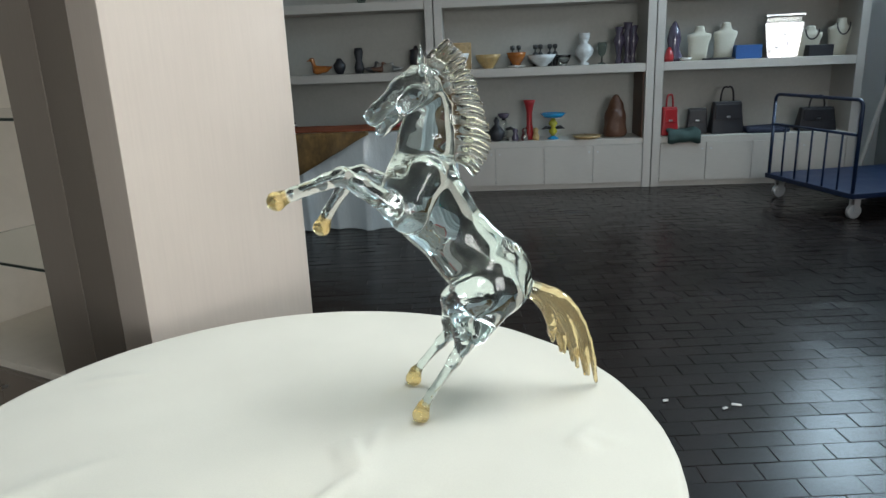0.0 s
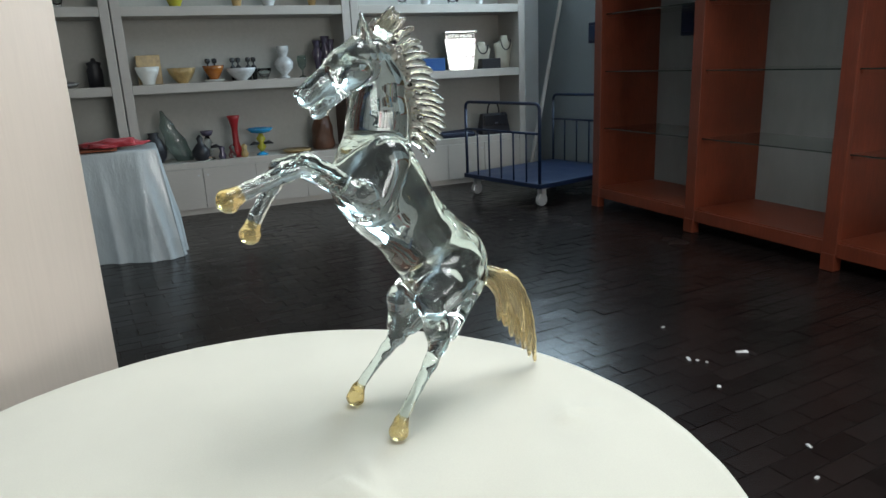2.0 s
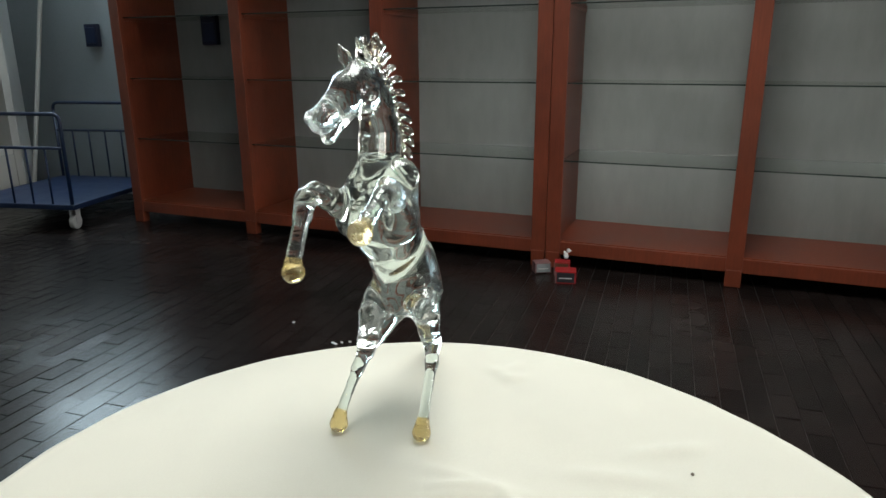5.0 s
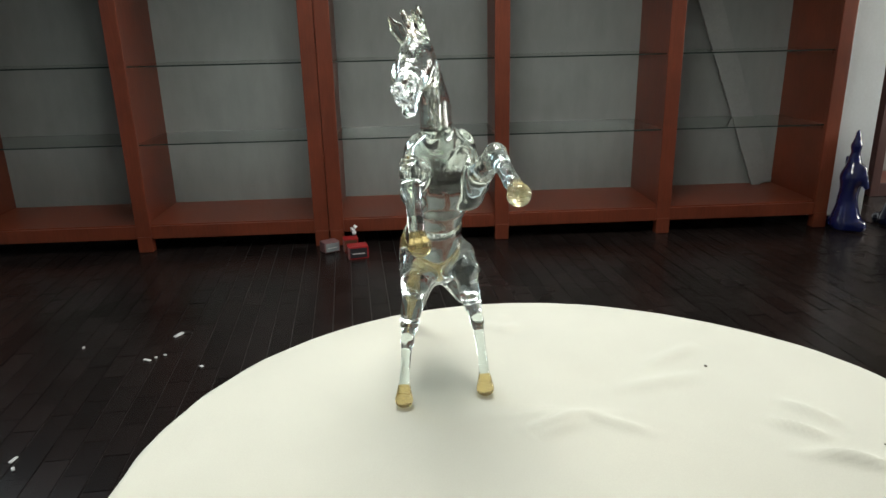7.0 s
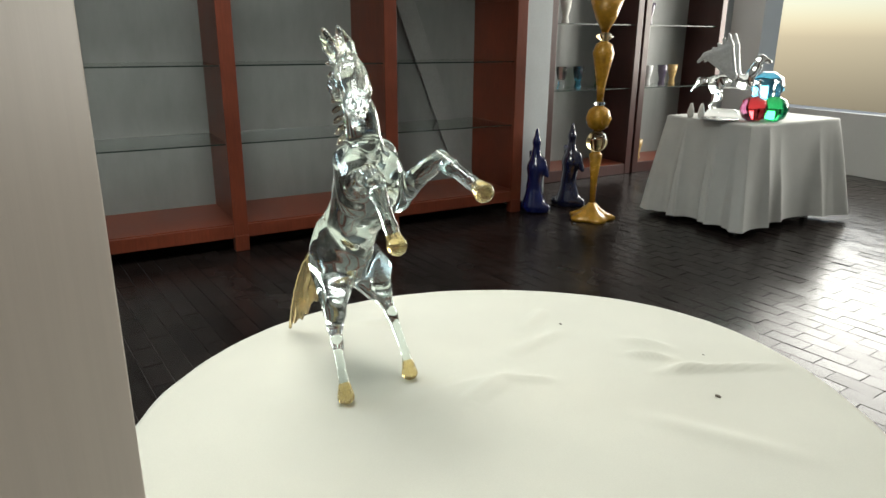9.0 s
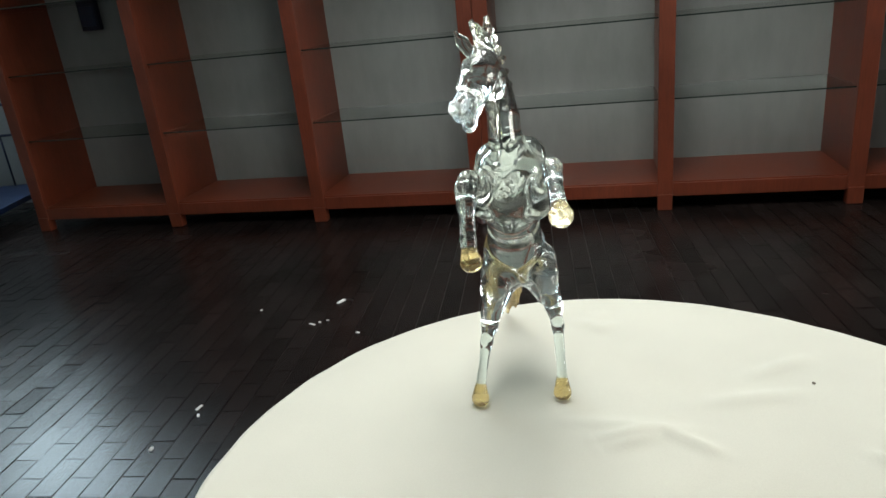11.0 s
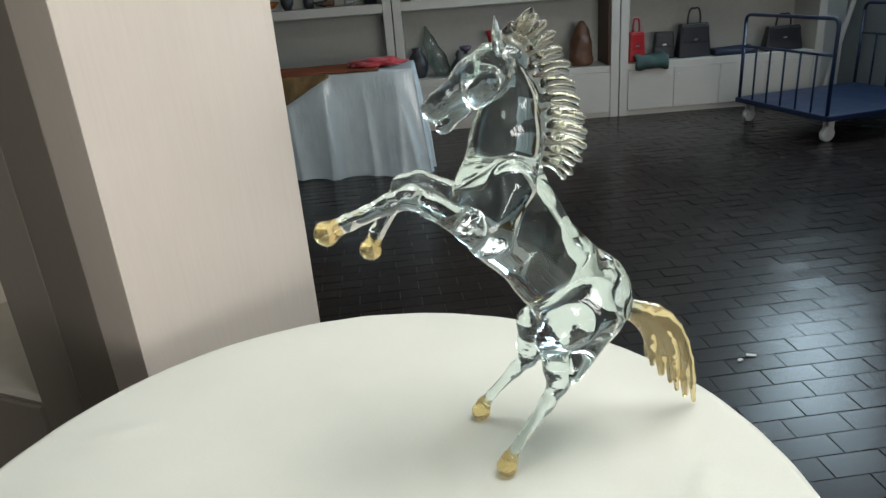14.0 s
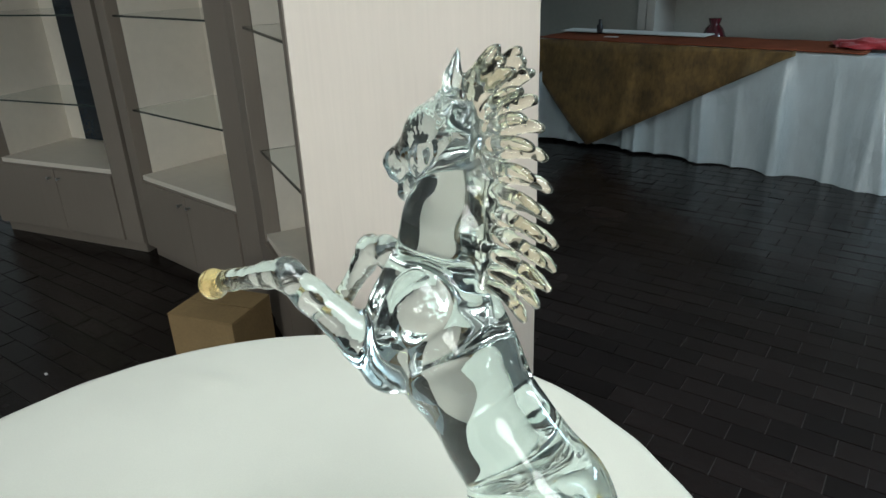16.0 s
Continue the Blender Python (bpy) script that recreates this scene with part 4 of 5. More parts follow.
for x in (0.42, 0.48, 0.64, 0.69, 0.78, 0.83):
    vase("scent_bottle", x, 5.98, Z1, [(0.02, 0), (0.026, 0.08), (0.026, 0.12), (0.008, 0.14), (0.008, 0.16), (0.022, 0.165), (0.024, 0.195), (0.012, 0.205)], M_smokedark, "small smoked glass scent bottle with a dark stopper", "bottle", "scent bottles", 14)
vase("glass_vase", 1.09, 5.86, Z1, [(0.05, 0), (0.05, 0.01), (0.02, 0.03), (0.08, 0.09), (0.09, 0.14), (0.06, 0.18), (0.03, 0.2), (0.05, 0.24), (0.055, 0.29)], M_pearl, "round pearly glass vase with a dark neck", "vase")
vase("goblet", 1.26, 5.86, Z1, [(0.035, 0), (0.035, 0.008), (0.008, 0.02), (0.008, 0.07), (0.035, 0.1), (0.045, 0.16), (0.04, 0.2)], M_smoke, "small smoky glass goblet", "goblet")
for x, k in ((1.42, 0.9), (1.50, 1.0), (1.55, 0.92)):
    vase("violet_vase", x, 5.88, Z1, [(0.035, 0), (0.035, 0.01), (0.022, 0.06 * k), (0.035, 0.16 * k), (0.055, 0.24 * k), (0.03, 0.3 * k), (0.045, 0.37 * k)], M_purple, "slim violet glass vase", "vase", "violet vases", 16)
# lower shelf of the middle bay
s2 = Shape((-0.16, -0.05, 0.0), (0.16, 0.06, 0.5), 0.006)
s2.chain([(0.06, 0, 0.03), (0.0, 0.0, 0.16), (-0.06, 0.01, 0.32), (-0.09, 0.02, 0.46)], [0.075, 0.085, 0.055, 0.012], 0.02, squash=((0, 1, 0.1), 0.3))
leaf = new("leaf_sculpture", s2.mesh("leaf_sculpture", [M_smoke]))
leaf.location = (0.05, 5.86, Z0)
tagged(leaf, "large smoky green glass leaf sculpture leaning on the shelf", "sculpture")
vase("black_vase", -0.13, 5.9, Z0, [(0.06, 0), (0.09, 0.05), (0.1, 0.12), (0.07, 0.2), (0.04, 0.24), (0.05, 0.27)], M_black, "dark round vase on the shelf", "vase")
vase("black_ornament", 0.25, 5.82, Z0, [(0.05, 0), (0.075, 0.04), (0.08, 0.09), (0.05, 0.13), (0.02, 0.16), (0.03, 0.2), (0.008, 0.23)], M_black, "glossy black round ornament", "ornament")


def glass_stand(x, y, bowl_mat, stem_mat, foot_mat, label, r, h):
    g = thing("glass_stand", label, "glass stand", pose(x, y, Z0), "coloured glass stands")
    part("foot", lathe([(0.055, 0), (0.055, 0.008), (0.015, 0.03)], 20), foot_mat, g, smooth=True)
    part("stem", lathe([(0.014, 0.03), (0.045, h * 0.3), (0.02, h * 0.45), (0.045, h * 0.6), (0.016, h * 0.8)], 20), stem_mat, g, smooth=True)
    for sgn in (-1, 1):
        part("petal", tube([(0.02 * sgn, 0, h * 0.42), (0.07 * sgn, -0.01, h * 0.46), (0.11 * sgn, -0.02, h * 0.40)], [0.012, 0.018, 0.004], 8), M_black, g, "black glass petal", smooth=True)
    part("bowl", lathe([(0.016, h * 0.8), (r * 0.7, h * 0.84), (r, h), (r - 0.008, h), (r * 0.6, h * 0.87), (0.002, h * 0.84)], 28), bowl_mat, g, smooth=True)


glass_stand(0.32, 5.84, M_purple, M_clear, M_clear, "pale violet glass stand with black petals", 0.06, 0.26)
glass_stand(0.80, 5.84, M_skyblue, M_yellow, M_skyblue, "sky-blue glass bowl on a yellow-green stem", 0.125, 0.25)
vase("red_vase", 0.57, 5.84, Z0, [(0.04, 0), (0.05, 0.05), (0.028, 0.14), (0.028, 0.26), (0.045, 0.34), (0.06, 0.38), (0.052, 0.38), (0.02, 0.3)], M_red, "tall red glass vase with a flared lip", "vase")
for x, m, l in ((0.52, M_clear, "clear"), (0.63, M_honey, "honey-coloured"), (0.43, M_purple, "violet")):
    vase("small_ornament", x, 5.79, Z0, [(0.03, 0), (0.036, 0.03), (0.02, 0.07), (0.028, 0.1), (0.01, 0.12)], m, f"small {l} glass ornament on the shelf", "ornament", "small glass ornaments", 14)
s2 = Shape((-0.16, -0.12, 0.0), (0.16, 0.12, 0.42), 0.008)
s2.chain([(0, 0, 0.06), (0, 0, 0.2), (0.005, 0, 0.3), (0.0, -0.01, 0.37)], [0.11, 0.095, 0.065, 0.035], 0.03)
s2.bar((-0.06, -0.06, 0.1), (-0.02, -0.08, 0.25), 0.035, 0.025, 0.02)
s2.bar((0.07, -0.05, 0.05), (0.03, -0.07, 0.2), 0.035, 0.025, 0.02)
carv = new("wood_carving", s2.mesh("wood_carving", [M_wood]))
carv.location = (1.4, 5.86, Z0)
tagged(carv, "dark brown carved wooden statuette on the shelf", "carving")
vase("wooden_tray", 1.12, 5.8, Z0, [(0.1, 0), (0.13, 0.015), (0.135, 0.03), (0.1, 0.02), (0.001, 0.018)], M_honey, "shallow honey-coloured wooden tray", "tray")
solid("shelf_divider", box_bm(-0.006, 0.006, -0.2, 0.2, 0, 0.62, 0.002), M_wood, "upright brown wooden divider board", "board", pose(1.63, 5.93, Z0))
# western bay
vase("dark_pot", -0.51, 5.84, Z1, [(0.06, 0), (0.062, 0.14), (0.05, 0.17), (0.06, 0.2), (0.045, 0.205), (0.02, 0.215), (0.02, 0.23), (0.005, 0.24)], M_black, "dark lidded pot on the shelf", "pot")


def duck(x, y, size, turn, material, label):
    d = Shape((-0.12, -0.05, 0.0), (0.12, 0.05, 0.17), 0.005)
    d.bar((0.03, 0, 0.04), (-0.045, 0, 0.045), 0.036, 0.026, 0.015)
    d.bar((-0.045, 0, 0.045), (-0.095, 0, 0.06), 0.022, 0.006, 0.01)
    d.bar((0.045, 0, 0.06), (0.06, 0, 0.11), 0.018, 0.014, 0.012)
    d.bar((0.062, 0, 0.118), (0.07, 0, 0.12), 0.019, 0.017, 0.006)
    d.bar((0.08, 0, 0.118), (0.105, 0, 0.112), 0.008, 0.006, 0.004)
    ob = new("duck_ornament", d.mesh("duck_ornament", [material]))
    ob.matrix_basis = pose(x, y, Z1, 0, 0, turn) @ Matrix.Scale(size, 4)
    tagged(ob, label, "ornament", "duck ornaments")


duck(-0.88, 5.84, 0.75, 10, M_wood, "small dark bronze duck ornament")
duck(-0.70, 5.84, 0.7, 170, M_steel, "small silvery duck ornament")
duck(-1.45, 5.86, 1.2, 180, M_amber, "amber and white glass duck ornament")
duck(-0.95, 5.86, 0.8, 20, M_black, "small black duck ornament")
vase("dark_vase", -1.07, 5.88, Z1, [(0.04, 0), (0.05, 0.06), (0.03, 0.12), (0.045, 0.2), (0.035, 0.24)], M_black, "small dark brown vase", "vase")
vase("dark_vase", -1.26, 5.86, Z1, [(0.03, 0), (0.055, 0.05), (0.06, 0.09), (0.03, 0.13), (0.02, 0.15)], M_black, "round black vase on the shelf", "vase")
vase("red_jar", -1.82, 5.86, Z0, [(0.07, 0), (0.1, 0.06), (0.105, 0.16), (0.07, 0.24), (0.04, 0.27), (0.055, 0.32)], M_darkred, "dark red glass jar on the low shelf", "jar")
vase("dark_dish", -0.75, 5.86, Z0, [(0.06, 0), (0.14, 0.05), (0.16, 0.17), (0.15, 0.17), (0.05, 0.07)], M_wood, "dark brown wooden bucket on the low shelf", "bucket")
vase("dark_dish", -1.15, 5.86, Z0, [(0.06, 0), (0.14, 0.03), (0.19, 0.14), (0.18, 0.14), (0.05, 0.06)], M_black, "shallow black dish on the low shelf", "dish")
# upper shelf
for x, r, h, m, l in ((0.2, 0.09, 0.12, M_yellow, "green-yellow glass"), (0.72, 0.07, 0.16, M_honey, "cream stone"), (1.0, 0.09, 0.13, M_pearl, "pearly glass"), (1.4, 0.06, 0.14, M_honey, "honey stone"), (2.3, 0.07, 0.15, M_clear, "clear glass"),
                      (2.55, 0.08, 0.13, M_pearl, "pearly glass"), (2.85, 0.09, 0.14, M_clear, "clear glass"), (3.15, 0.06, 0.17, M_pearl, "pearly glass"), (-0.7, 0.06, 0.14, M_clear, "clear glass"), (-1.0, 0.07, 0.15, M_smoke, "smoky glass")):
    bowl("shelf_bowl", x, 5.84, Z2, r, h, m, f"{l} bowl on the upper shelf", 0.5, "bowls on the upper shelf")

# ---- cloths and goods on the long draped table ----
bm = bmesh.new()
cols = 80
for i in range(cols + 1):
    u = i / cols
    x = -2.585 + 1.83 * u
    low_z = 0.75 - 0.72 * min(1.0, (1 - u) / 0.72) if u > 0.28 else 0.03 + 0.50 * (0.28 - u) / 0.28
    for k in range(9):
        v = k / 8
        z = 0.768 - (0.768 - low_z) * v
        out = 0.042 + (0.75 - z) * 0.10 + 0.016 * math.sin(17 * x + 2 * v + 1.5 * math.sin(7 * x)) * v ** 0.7
        bm.verts.new((x, 4.29 - out, z))
bm.verts.ensure_lookup_table()
for i in range(cols):
    for k in range(8):
        bm.faces.new((bm.verts[i * 9 + k], bm.verts[i * 9 + k + 1], bm.verts[i * 9 + k + 10], bm.verts[i * 9 + k + 9]))
ob = solid("velvet_throw", bm, M_brown, "brown velvet throw hanging diagonally over a satin cloth", "throw", smooth=True)
ob.modifiers.new("thickness", "SOLIDIFY").thickness = 0.006
bm = bmesh.new()
for i in range(41):
    for k in range(9):
        x, y = -2.6 + 2.2 * i / 40, 4.27 + 0.53 * k / 8
        bm.verts.new((x, y, 0.772 + 0.006 * noise.noise((x * 6, y * 6, 0))))
bm.verts.ensure_lookup_table()
for i in range(40):
    for k in range(8):
        bm.faces.new((bm.verts[i * 9 + k], bm.verts[i * 9 + 9 + k], bm.verts[i * 9 + 10 + k], bm.verts[i * 9 + k + 1]))
ob = solid("table_runner", bm, M_redcloth, "rust-red cloth spread over the draped table", "runner", smooth=True)
ob.modifiers.new("thickness", "SOLIDIFY").thickness = 0.004
bm = bmesh.new()
bmesh.ops.create_icosphere(bm, subdivisions=4, radius=1)
for v in bm.verts:
    n = noise.fractal(v.co * 2.2, 0.8, 2.0, 4)
    v.co = Vector((v.co.x * 0.2, v.co.y * 0.12, max(0, v.co.z) * 0.05)) * (1 + 0.35 * n)
    v.co.z = max(v.co.z, 0)
solid("crumpled_cloth", bm, M_redbright, "crumpled bright red cloth on the draped table", "cloth", pose(-0.42, 4.55, 0.778), smooth=True)
bm = bmesh.new()
box(bm, -0.6, 0.55, -0.1, 0.1, 0, 0.006, 0.002)
solid("folded_linen", bm, M_linen, "folded white linen strip at the back of the draped table", "cloth", pose(-2.0, 4.73, 0.782))
solid("paper_tag", box_bm(-0.05, 0.05, -0.02, 0.02, 0, 0.004, 0.001), M_paper, "small white paper tag on the rust-red cloth", "tag", pose(-2.05, 4.42, 0.781, 0, 0, 8))
vase("black_bottle", -2.25, 4.62, 0.782, [(0.02, 0), (0.024, 0.05), (0.012, 0.07), (0.012, 0.1)], M_black, "tiny black bottle on the draped table", "bottle")

# ---- wall boxes, leaning batten, light band in the red cabinet ----
for x, y in ((3.858, 3.56), (4.08, 5.1)):
    w = thing("wall_socket_box", "small dark blue box fixed to the grey wall", "socket box", Matrix.Translation((x, y, 1.37)) @ pose(0, 0, 0, 0, 0, -90), "blue wall boxes")
    part("case", box_bm(-0.075, 0.075, -0.05, -0.002, 0, 0.2, 0.008), M_navy, w)
    part("cover", box_bm(-0.06, 0.06, -0.06, -0.051, 0.03, 0.17, 0.005), M_blue, w)
solid("leaning_batten", tube([(3.62, 5.66, 0.0), (4.055, 5.62, 2.1)], 0.02, 10), M_shelf, "pale pipe leaning in the corner beside the shelving", "pipe")
# pale strip added for the diagonal band of reflected light on the back
bm = box_bm(-0.075, 0.075, -0.008, 0.008, 0, 1.75, 0.003)
solid("light_band_strip", bm, M_board, "pale grey strip imitating a diagonal light reflection inside the red cabinet", "board", Matrix.Translation((3.8, -2.46, 0.18)) @ pose(0, 0, 0, 0, 0, 90) @ pose(0, 0, 0, 0, 22, 0))


# ---- cartons on the floor ----
def carton(x, y, w, d, h, turn, base, face, label):
    c = thing("carton", label, "box", pose(x, y, 0, 0, 0, turn), "small cartons on the floor")
    part("body", box_bm(-w / 2, w / 2, -d / 2, d / 2, 0, h, 0.003), base, c)
    part("front_label", box_bm(-w * 0.42, w * 0.42, -d / 2 - 0.003, -d / 2 - 0.0005, h * 0.12, h * 0.9), face, c, "dark printed front")
    part("print_bar", box_bm(-w * 0.3, w * 0.3, -d / 2 - 0.0045, -d / 2 - 0.0032, h * 0.42, h * 0.5), M_paper, c, "pale bar of illegible print")
    part("edge_band", box_bm(-w / 2 - 0.001, -w * 0.44, -d / 2 - 0.004, -d / 2 - 0.0005, 0.002, h - 0.002), M_redpale, c, "pale edge band")


carton(2.99, 0.42, 0.12, 0.09, 0.075, -78, M_red, M_black, "small red carton with a black front")
carton(3.13, 0.60, 0.10, 0.08, 0.065, -60, M_redpale, M_greywall, "small red and white carton")
carton(3.12, 0.47, 0.09, 0.07, 0.085, -82, M_red, M_wood, "small open red carton")
bm = bmesh.new()
for k in range(3):
    bmesh.ops.create_icosphere(bm, subdivisions=2, radius=0.013, matrix=pose(0.02 * k, 0.015 * (k % 2), 0.03 + 0.012 * k))
for v in bm.verts:
    v.co += 0.012 * Vector((noise.noise(v.co * 60), noise.noise(v.co * 60 + Vector((3, 0, 0))), noise.noise(v.co * 60 + Vector((0, 5, 0)))))
solid("crumpled_paper", bm, M_paper, "crumpled white tissue lying on a red carton", "paper", pose(3.10, 0.44, 0.09))

cb = thing("cardboard_box", "closed brown cardboard box standing on the floor", "box", pose(-1.62, 0.775, 0, 0, 0, 20))
part("body", box_bm(-0.13, 0.13, -0.11, 0.11, 0, 0.29, 0.004), M_card, cb)
part("flap", box_bm(-0.13, 0.13, -0.11, -0.002, 0.291, 0.296, 0.001), M_card, cb)
part("flap", box_bm(-0.13, 0.13, 0.002, 0.11, 0.291, 0.296, 0.001), M_card, cb)
part("label", box_bm(-0.02, 0.05, -0.1125, -0.1105, 0.03, 0.09), M_tape, cb, "white paper label")

# ---- paper scraps on the floor ----
rnd = random.Random(3)
for x, y, l, w, turn in ((1.86, 1.54, 0.022, 0.016, 20), (1.71, 1.215, 0.05, 0.018, 65), (1.73, 1.187, 0.02, 0.016, 10), (1.75, 1.155, 0.018, 0.016, 40), (1.95, 1.16, 0.07, 0.022, -30), (1.63, 0.97, 0.024, 0.02, 50),
                         (1.03, 1.40, 0.05, 0.015, -10), (0.98, 1.375, 0.03, 0.014, 30), (0.78, 1.438, 0.028, 0.018, 10), (1.567, 0.53, 0.03, 0.016, 80), (1.438, 0.4, 0.026, 0.015, 15), (-2.19, 0.356, 0.02, 0.012, 0), (2.75, -2.75, 0.03, 0.02, 0)):
    l, w = 0.7 * l, 0.7 * w
    bm = box_bm(-l / 2, l / 2, -w / 2, w / 2, 0.0005, 0.005, 0.001)
    for v in bm.verts:
        v.co.z += 0.006 * max(0, noise.noise((v.co.x * 60 + x * 9, v.co.y * 60, y)))
        v.co.x += 0.003 * noise.noise((v.co.y * 200, x, y))
    solid("paper_scrap", bm, M_paper, "small white paper scrap on the dark floor", "paper scrap", pose(x, y, 0.0, 0, 0, turn), "paper scraps on the floor")

# ---- south-east corner: gilded stand, blue figures, vitrines, goods on the linen table ----
gs = thing("candle_stand", "tall amber-gold blown glass candle stand on the floor", "candle stand", pose(2.82, -2.97, 0))
bm = bmesh.new()
prof = [(0.160, 0.0), (0.160, 0.02), (0.096, 0.05), (0.048, 0.09), (0.024, 0.12)]
lathe(prof, 40, bm, wobble=0.12)
part("base", bm, M_gold, gs, smooth=True)
part("stem", lathe([(0.021, 0.12), (0.026, 0.3), (0.048, 0.48), (0.028, 0.5)], 24), M_gold, gs, smooth=True)
part("bulb", lathe([(0.028, 0.5), (0.068, 0.53), (0.080, 0.58), (0.060, 0.63), (0.028, 0.65)], 24), M_amberclear, gs, "clear amber glass bulb", smooth=True)
part("ball", lathe([(0.028, 0.65), (0.072, 0.68), (0.092, 0.74), (0.072, 0.80), (0.028, 0.83)], 24), M_gold, gs, smooth=True)
part("ring", lathe([(0.028, 0.83), (0.044, 0.845), (0.028, 0.86)], 24), M_clear, gs, "clear glass ring", smooth=True)
part("stem", lathe([(0.024, 0.86), (0.029, 0.95), (0.056, 1.1), (0.076, 1.19), (0.056, 1.25), (0.024, 1.27)], 24), M_gold, gs, smooth=True)
part("ring", lathe([(0.024, 1.27), (0.060, 1.30), (0.024, 1.33)], 24, wobble=0.1), M_amberclear, gs, "clear amber glass ring", smooth=True)
part("cup", lathe([(0.024, 1.33), (0.048, 1.38), (0.068, 1.41), (0.120, 1.56), (0.114, 1.56), (0.060, 1.42), (0.002, 1.40)], 32), M_gold, gs, smooth=True)


def blue_figure(x, y, h, material, label):
    f = Shape((-0.16, -0.16, 0.0), (0.16, 0.16, 0.72), 0.009)
    f.chain([(0, 0, 0.05), (0.01, 0, 0.2), (-0.01, 0, 0.36), (0.0, 0, 0.48)], [0.10, 0.055, 0.07, 0.035], 0.03)
    f.chain([(0, 0, 0.48), (0, 0, 0.56), (0.0, 0, 0.66)], [0.022, 0.03, 0.012], 0.02)
    f.chain([(-0.05, -0.03, 0.42), (-0.09, -0.05, 0.3)], [0.025, 0.018], 0.02)
    f.chain([(0.05, 0.0, 0.42), (0.1, -0.02, 0.47)], [0.022, 0.014], 0.02)
    f.bar((0.1, 0.05, 0.03), (-0.08, -0.05, 0.03), 0.04, 0.045, 0.03)
    ob = new("glass_statuette", f.mesh("glass_statuette", [material]))
    ob.matrix_basis = pose(x, y, 0) @ Matrix.Scale(h / 0.67, 4)
    tagged(ob, label, "statuette", "glass statuettes")


blue_figure(3.2, -2.72, 0.64, M_cobalt, "tall cobalt-blue glass statuette on the floor")
blue_figure(3.22, -3.08, 0.66, M_cobaltdark, "dark blue-black glass statuette on the floor")


def vitrine(y0, y1, label):
    w = y1 - y0
    u = thing("vitrine", label, "cabinet", Matrix.Translation((3.98, y1, 0)) @ pose(0, 0, 0, 0, 0, -90), "dark red vitrines")
    for a, b in ((0, 0.07), (w - 0.07, w)):
        part("stile", box_bm(a, b, 0, 0.03, 0, 2.2, 0.004), M_darkwood, u)
    for a in (0.02, w - 0.05):
        part("side_panel", box_bm(a, a + 0.03, 0.03, 0.45, 0, 2.2), M_darkwood, u)
    part("back_panel", box_bm(0.05, w * 0.45, 0.45, 0.47, 0.1, 2.2), M_board, u, "pale grey back panel")
    part("back_panel", box_bm(w * 0.45, w - 0.05, 0.45, 0.47, 0.1, 2.2), M_panelback, u, "dull grey back panel")
    part("plinth", box_bm(0.07, w - 0.07, 0.005, 0.03, 0.0, 0.1, 0.003), M_darkwood, u)
    part("bottom_board", box_bm(0.05, w - 0.05, 0.03, 0.45, 0.08, 0.1), M_redwood, u)
    for z in (0.82, 1.4):
        g = part("glass_shelf", box_bm(0.052, w - 0.052, 0.05, 0.44, z, z + 0.008), M_shelfglass, u, "clear glass shelf")
        part("front_edge", box_bm(0.052, w - 0.052, 0.046, 0.0495, z, z + 0.008), M_glassedge, g, "dark polished glass edge")
    part("top", box_bm(0, w, 0, 0.47, 2.2, 2.26, 0.005), M_darkwood, u)


vitrine(-4.5, -3.42, "dark red wooden vitrine with glass shelves")
vitrine(-5.65, -4.53, "dark red wooden vitrine with glass shelves")
for x, y, z, m, l in ((4.15, -3.7, 0.83, M_clear, "clear glass tumbler"), (4.15, -3.9, 0.83, M_blueglass, "blue glass tumbler"), (4.2, -4.2, 0.83, M_greenglass, "green glass tumbler"), (4.15, -4.8, 0.83, M_pearl, "white glass vase"),
                      (4.15, -5.0, 0.83, M_purple, "violet glass vase"), (4.2, -5.2, 0.83, M_honey, "honey glass vase"), (4.2, -3.75, 1.41, M_white, "white glass vase"), (4.15, -4.75, 1.41, M_purple, "violet glass vase"), (4.15, -4.75, 0.1, M_honey, "honey glass jar"), (4.15, -4.62, 0.1, M_white, "white glass jar")):
    vase("vitrine_glass", x, y, z, [(0.03, 0), (0.035, 0.01), (0.025, 0.06), (0.045, 0.14), (0.05, 0.2), (0.044, 0.2), (0.02, 0.08)], m, l + " in the vitrine", "vase", "glassware in the vitrines", 16)

# winged glass horse on the linen table
w = Shape((-0.34, -0.16, 0.0), (0.34, 0.16, 0.68), 0.006)
w.chain([(0.10, 0, 0.26), (0.0, 0, 0.27), (-0.12, 0, 0.25)], [0.06, 0.052, 0.06], 0.03)
w.chain([(0.12, 0, 0.29), (0.17, 0, 0.38), (0.19, 0, 0.44)], [0.045, 0.035, 0.03], 0.02)
w.chain([(0.19, 0, 0.45), (0.26, 0, 0.42)], [0.03, 0.016], 0.015)
for y in (-0.035, 0.035):
    w.chain([(0.11, y, 0.25), (0.19, y, 0.22), (0.21, y, 0.15), (0.27, y, 0.13)], [0.03, 0.018, 0.013, 0.014], 0.015)
    w.chain([(-0.12, y, 0.22), (-0.08, y, 0.13), (-0.13, y, 0.07), (-0.10, y, 0.01)], [0.04, 0.02, 0.014, 0.018], 0.015)
    for k in range(7):
        w.chain([(0.02, 2 * y, 0.31), (-0.02 - 0.03 * k, 2.6 * y, 0.46 + 0.012 * (6 - k)), (-0.04 - 0.035 * k, 2.9 * y, 0.62 - 0.035 * k)], [0.026, 0.024, 0.012], 0.014, 2)
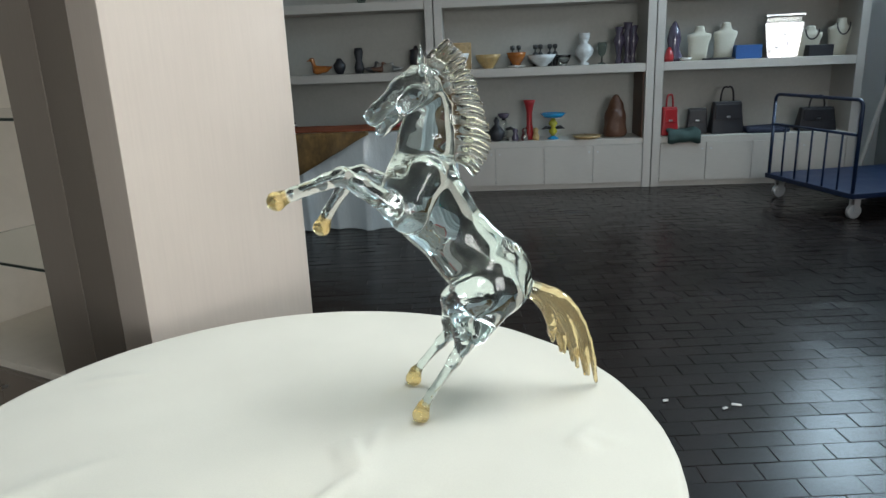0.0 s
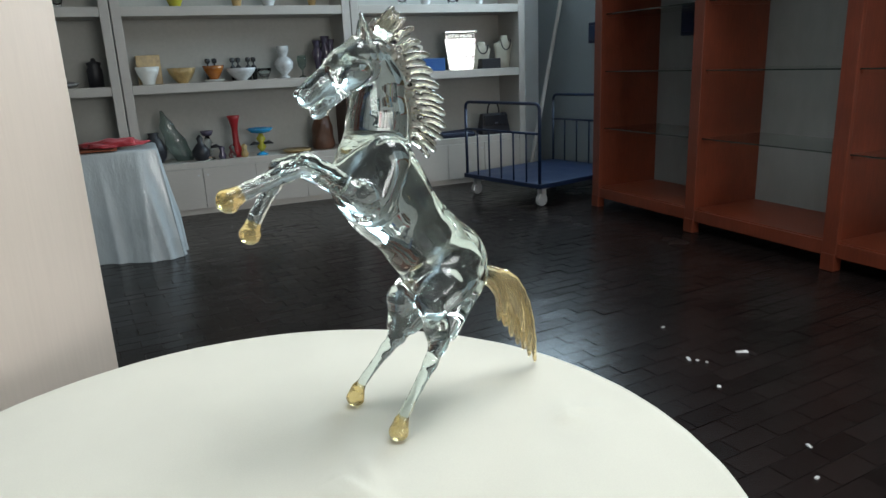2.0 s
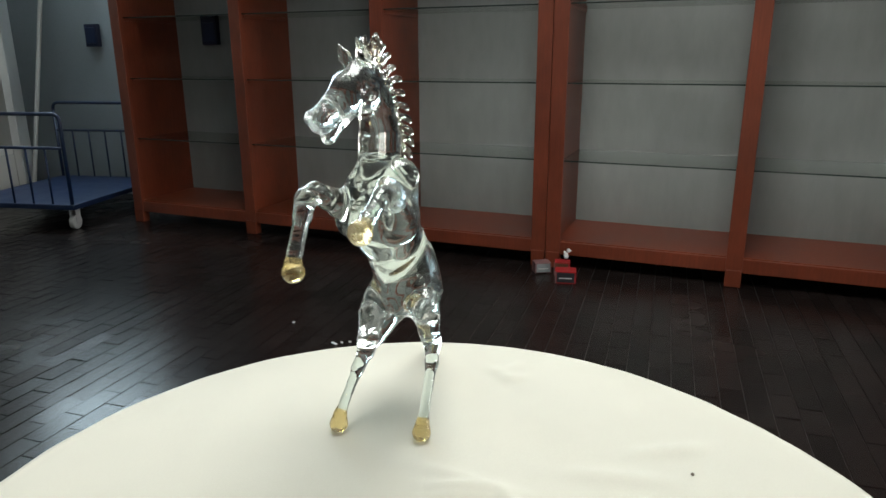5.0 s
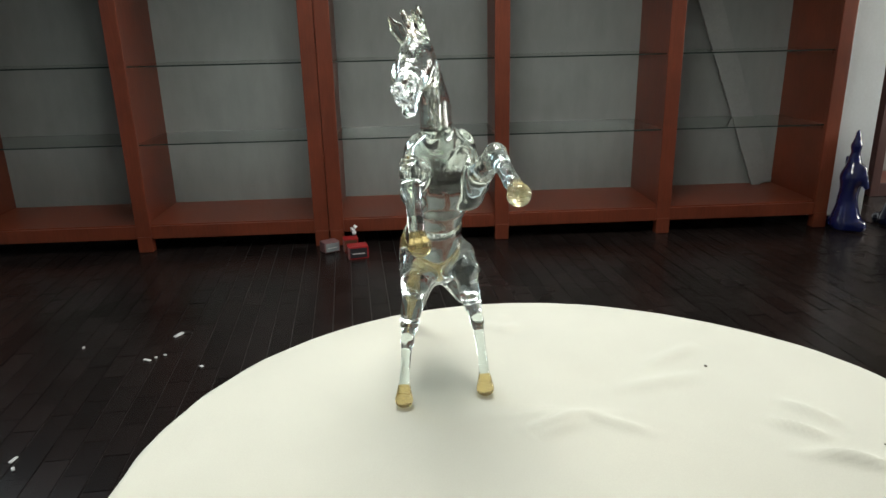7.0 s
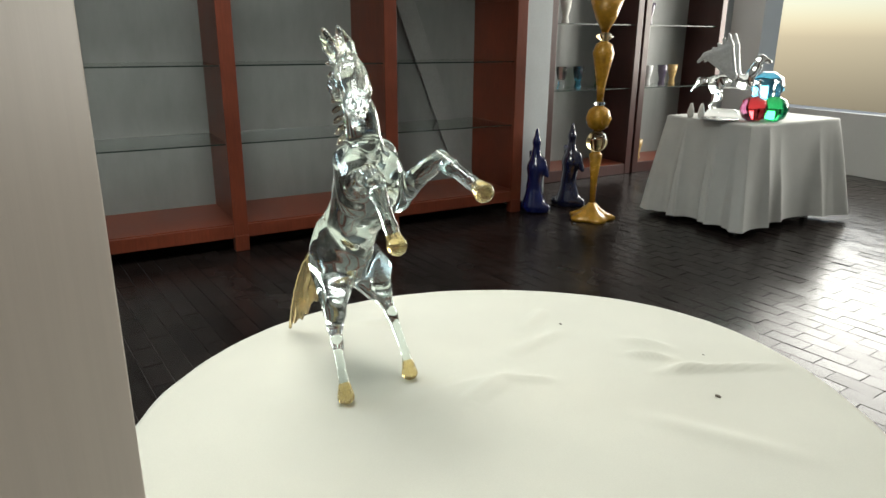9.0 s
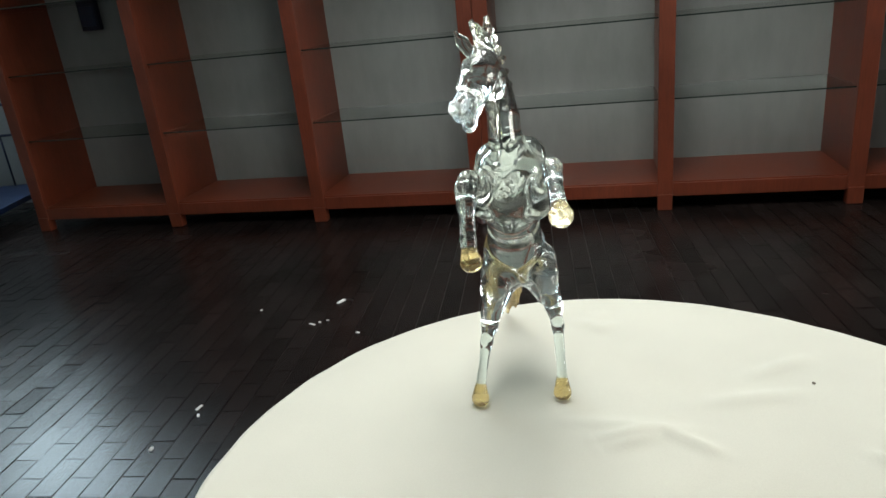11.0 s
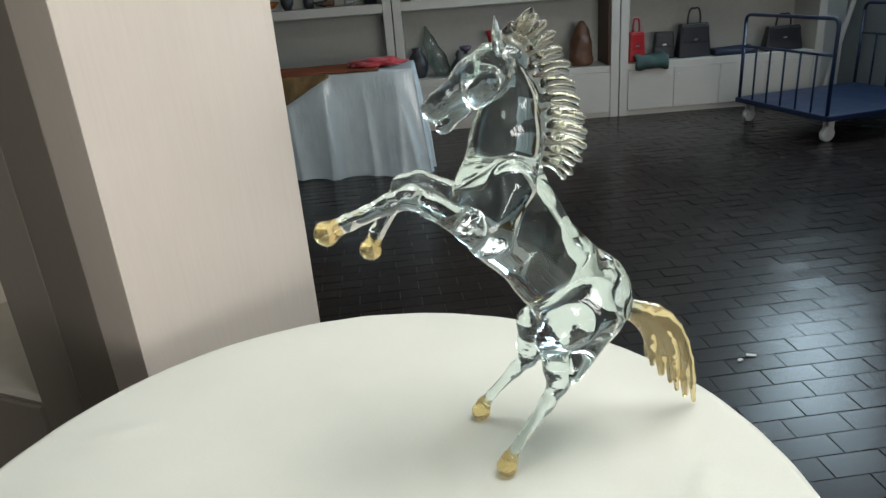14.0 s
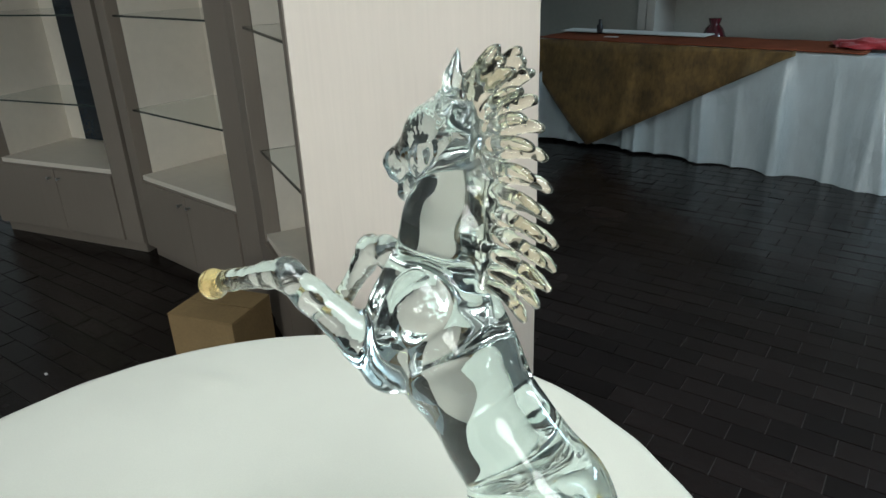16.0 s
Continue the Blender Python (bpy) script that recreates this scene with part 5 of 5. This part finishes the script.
w.chain([(-0.17, 0, 0.27), (-0.24, 0, 0.26), (-0.31, 0, 0.17)], [0.02, 0.026, 0.006], 0.015)
w.bar((-0.12, 0, 0.0), (0.04, 0, 0.0), 0.05, 0.05, 0.02)
wh = new("winged_horse_figurine", w.mesh("winged_horse_figurine", [M_clear, M_horsegold, M_pearl]))
wh.matrix_basis = pose(2.40, -3.82, 0.764, 0, 0, -155) @ Matrix.Scale(0.9, 4)
tagged(wh, "clear winged glass horse figurine on a white linen table", "figurine")
for x, y, m, l in ((2.16, -3.78, M_redglass, "red"), (2.09, -3.90, M_greenglass, "green")):
    fl = thing("glass_flask", f"round {l} glass flask with a clear neck", "flask", pose(x, y, 0.752), "coloured flasks")
    part("bulb", lathe([(0.04, 0.0), (0.075, 0.02), (0.095, 0.08), (0.075, 0.14), (0.03, 0.165)], 24), m, fl, smooth=True)
    part("neck", lathe([(0.03, 0.165), (0.024, 0.19), (0.024, 0.27), (0.03, 0.275)], 20), M_clear, fl, "clear glass neck", smooth=True)
vase("glass_ball", 2.22, -3.98, 0.752, [(0.04, 0), (0.06, 0.1), (0.07, 0.15), (0.11, 0.2), (0.1, 0.28), (0.04, 0.32)], M_blueglass, "sky-blue glass ball on a clear foot", "ornament")
vase("serving_plate", 2.27, -3.58, 0.752, [(0.09, 0), (0.12, 0.008), (0.13, 0.014), (0.001, 0.008)], M_pearl, "flat pale glass plate on the linen table", "plate")
for x, y in ((2.5, -3.55), (2.45, -3.6)):
    vase("bird_ornament", x, y, 0.752, [(0.018, 0), (0.026, 0.03), (0.02, 0.06), (0.008, 0.1)], M_white, "small white glass bird ornament", "ornament", "white bird ornaments", 12)

# ---- floor blocks ----
BL, BW, GAP = 0.187, 0.0905, 0.0024
TURN = radians(4.5)
rnd = random.Random(5)
near, far_v, far_f = [], [], []
ct, st = math.cos(TURN), math.sin(TURN)
for j in range(-90, 90):
    v = j * BW
    off = 0.5 * BL * (j % 2) + rnd.uniform(-0.006, 0.006)
    for i in range(-38, 38):
        u = i * BL + off
        cx, cy = u * ct - v * st, u * st + v * ct
        if not (-5.1 < cx < 4.7 and -6.6 < cy < 6.4):
            continue
        if 0.55 < cx < 2.05 and 0.35 < cy < 1.85 or -0.55 < cx < 0.55 and 1.0 < cy < 2.4:
            near.append((cx, cy))
            continue
        zt = rnd.uniform(-0.0022, -0.0012)
        tx, ty = rnd.uniform(-0.0014, 0.0014), rnd.uniform(-0.0009, 0.0009)
        k, hu, hv = len(far_v), (BL - GAP) / 2, (BW - GAP) / 2
        for b, z in ((0.0, -0.006), (0.0009, zt)):
            for su, sv in ((-1, -1), (1, -1), (1, 1), (-1, 1)):
                a, c = su * (hu - b), sv * (hv - b)
                far_v.append((cx + a * ct - c * st, cy + a * st + c * ct, z + (0 if b == 0 else su * tx + sv * ty)))
        far_f += [(k + 4, k + 5, k + 6, k + 7)] + [(k + q, k + (q + 1) % 4, k + 4 + (q + 1) % 4, k + 4 + q) for q in range(4)]
me = bpy.data.meshes.new("floor_blocks")
me.from_pydata(far_v, [], far_f)
me.materials.append(M_floor_far)
rest = tagged(new("floor_blocks", me), "dark glossy brown wood blocks laid in brick bond", kind="stuff")
rest.parent = floor
bm = box_bm(-(BL - GAP) / 2, (BL - GAP) / 2, -(BW - GAP) / 2, (BW - GAP) / 2, -0.006, 0.0)
for v in bm.verts:
    if v.co.z > -0.001:
        v.co.x -= math.copysign(0.0009, v.co.x)
        v.co.y -= math.copysign(0.0009, v.co.y)
block = put_mesh("floor_block", bm, M_floor)
for cx, cy in near[:300]:
    ob = new("floor_block", block)
    ob.matrix_basis = Matrix.Translation((cx, cy, rnd.uniform(-0.0024, -0.0012))) @ Euler((rnd.uniform(-0.012, 0.012), rnd.uniform(-0.008, 0.008), TURN)).to_matrix().to_4x4()
    ob.parent = floor
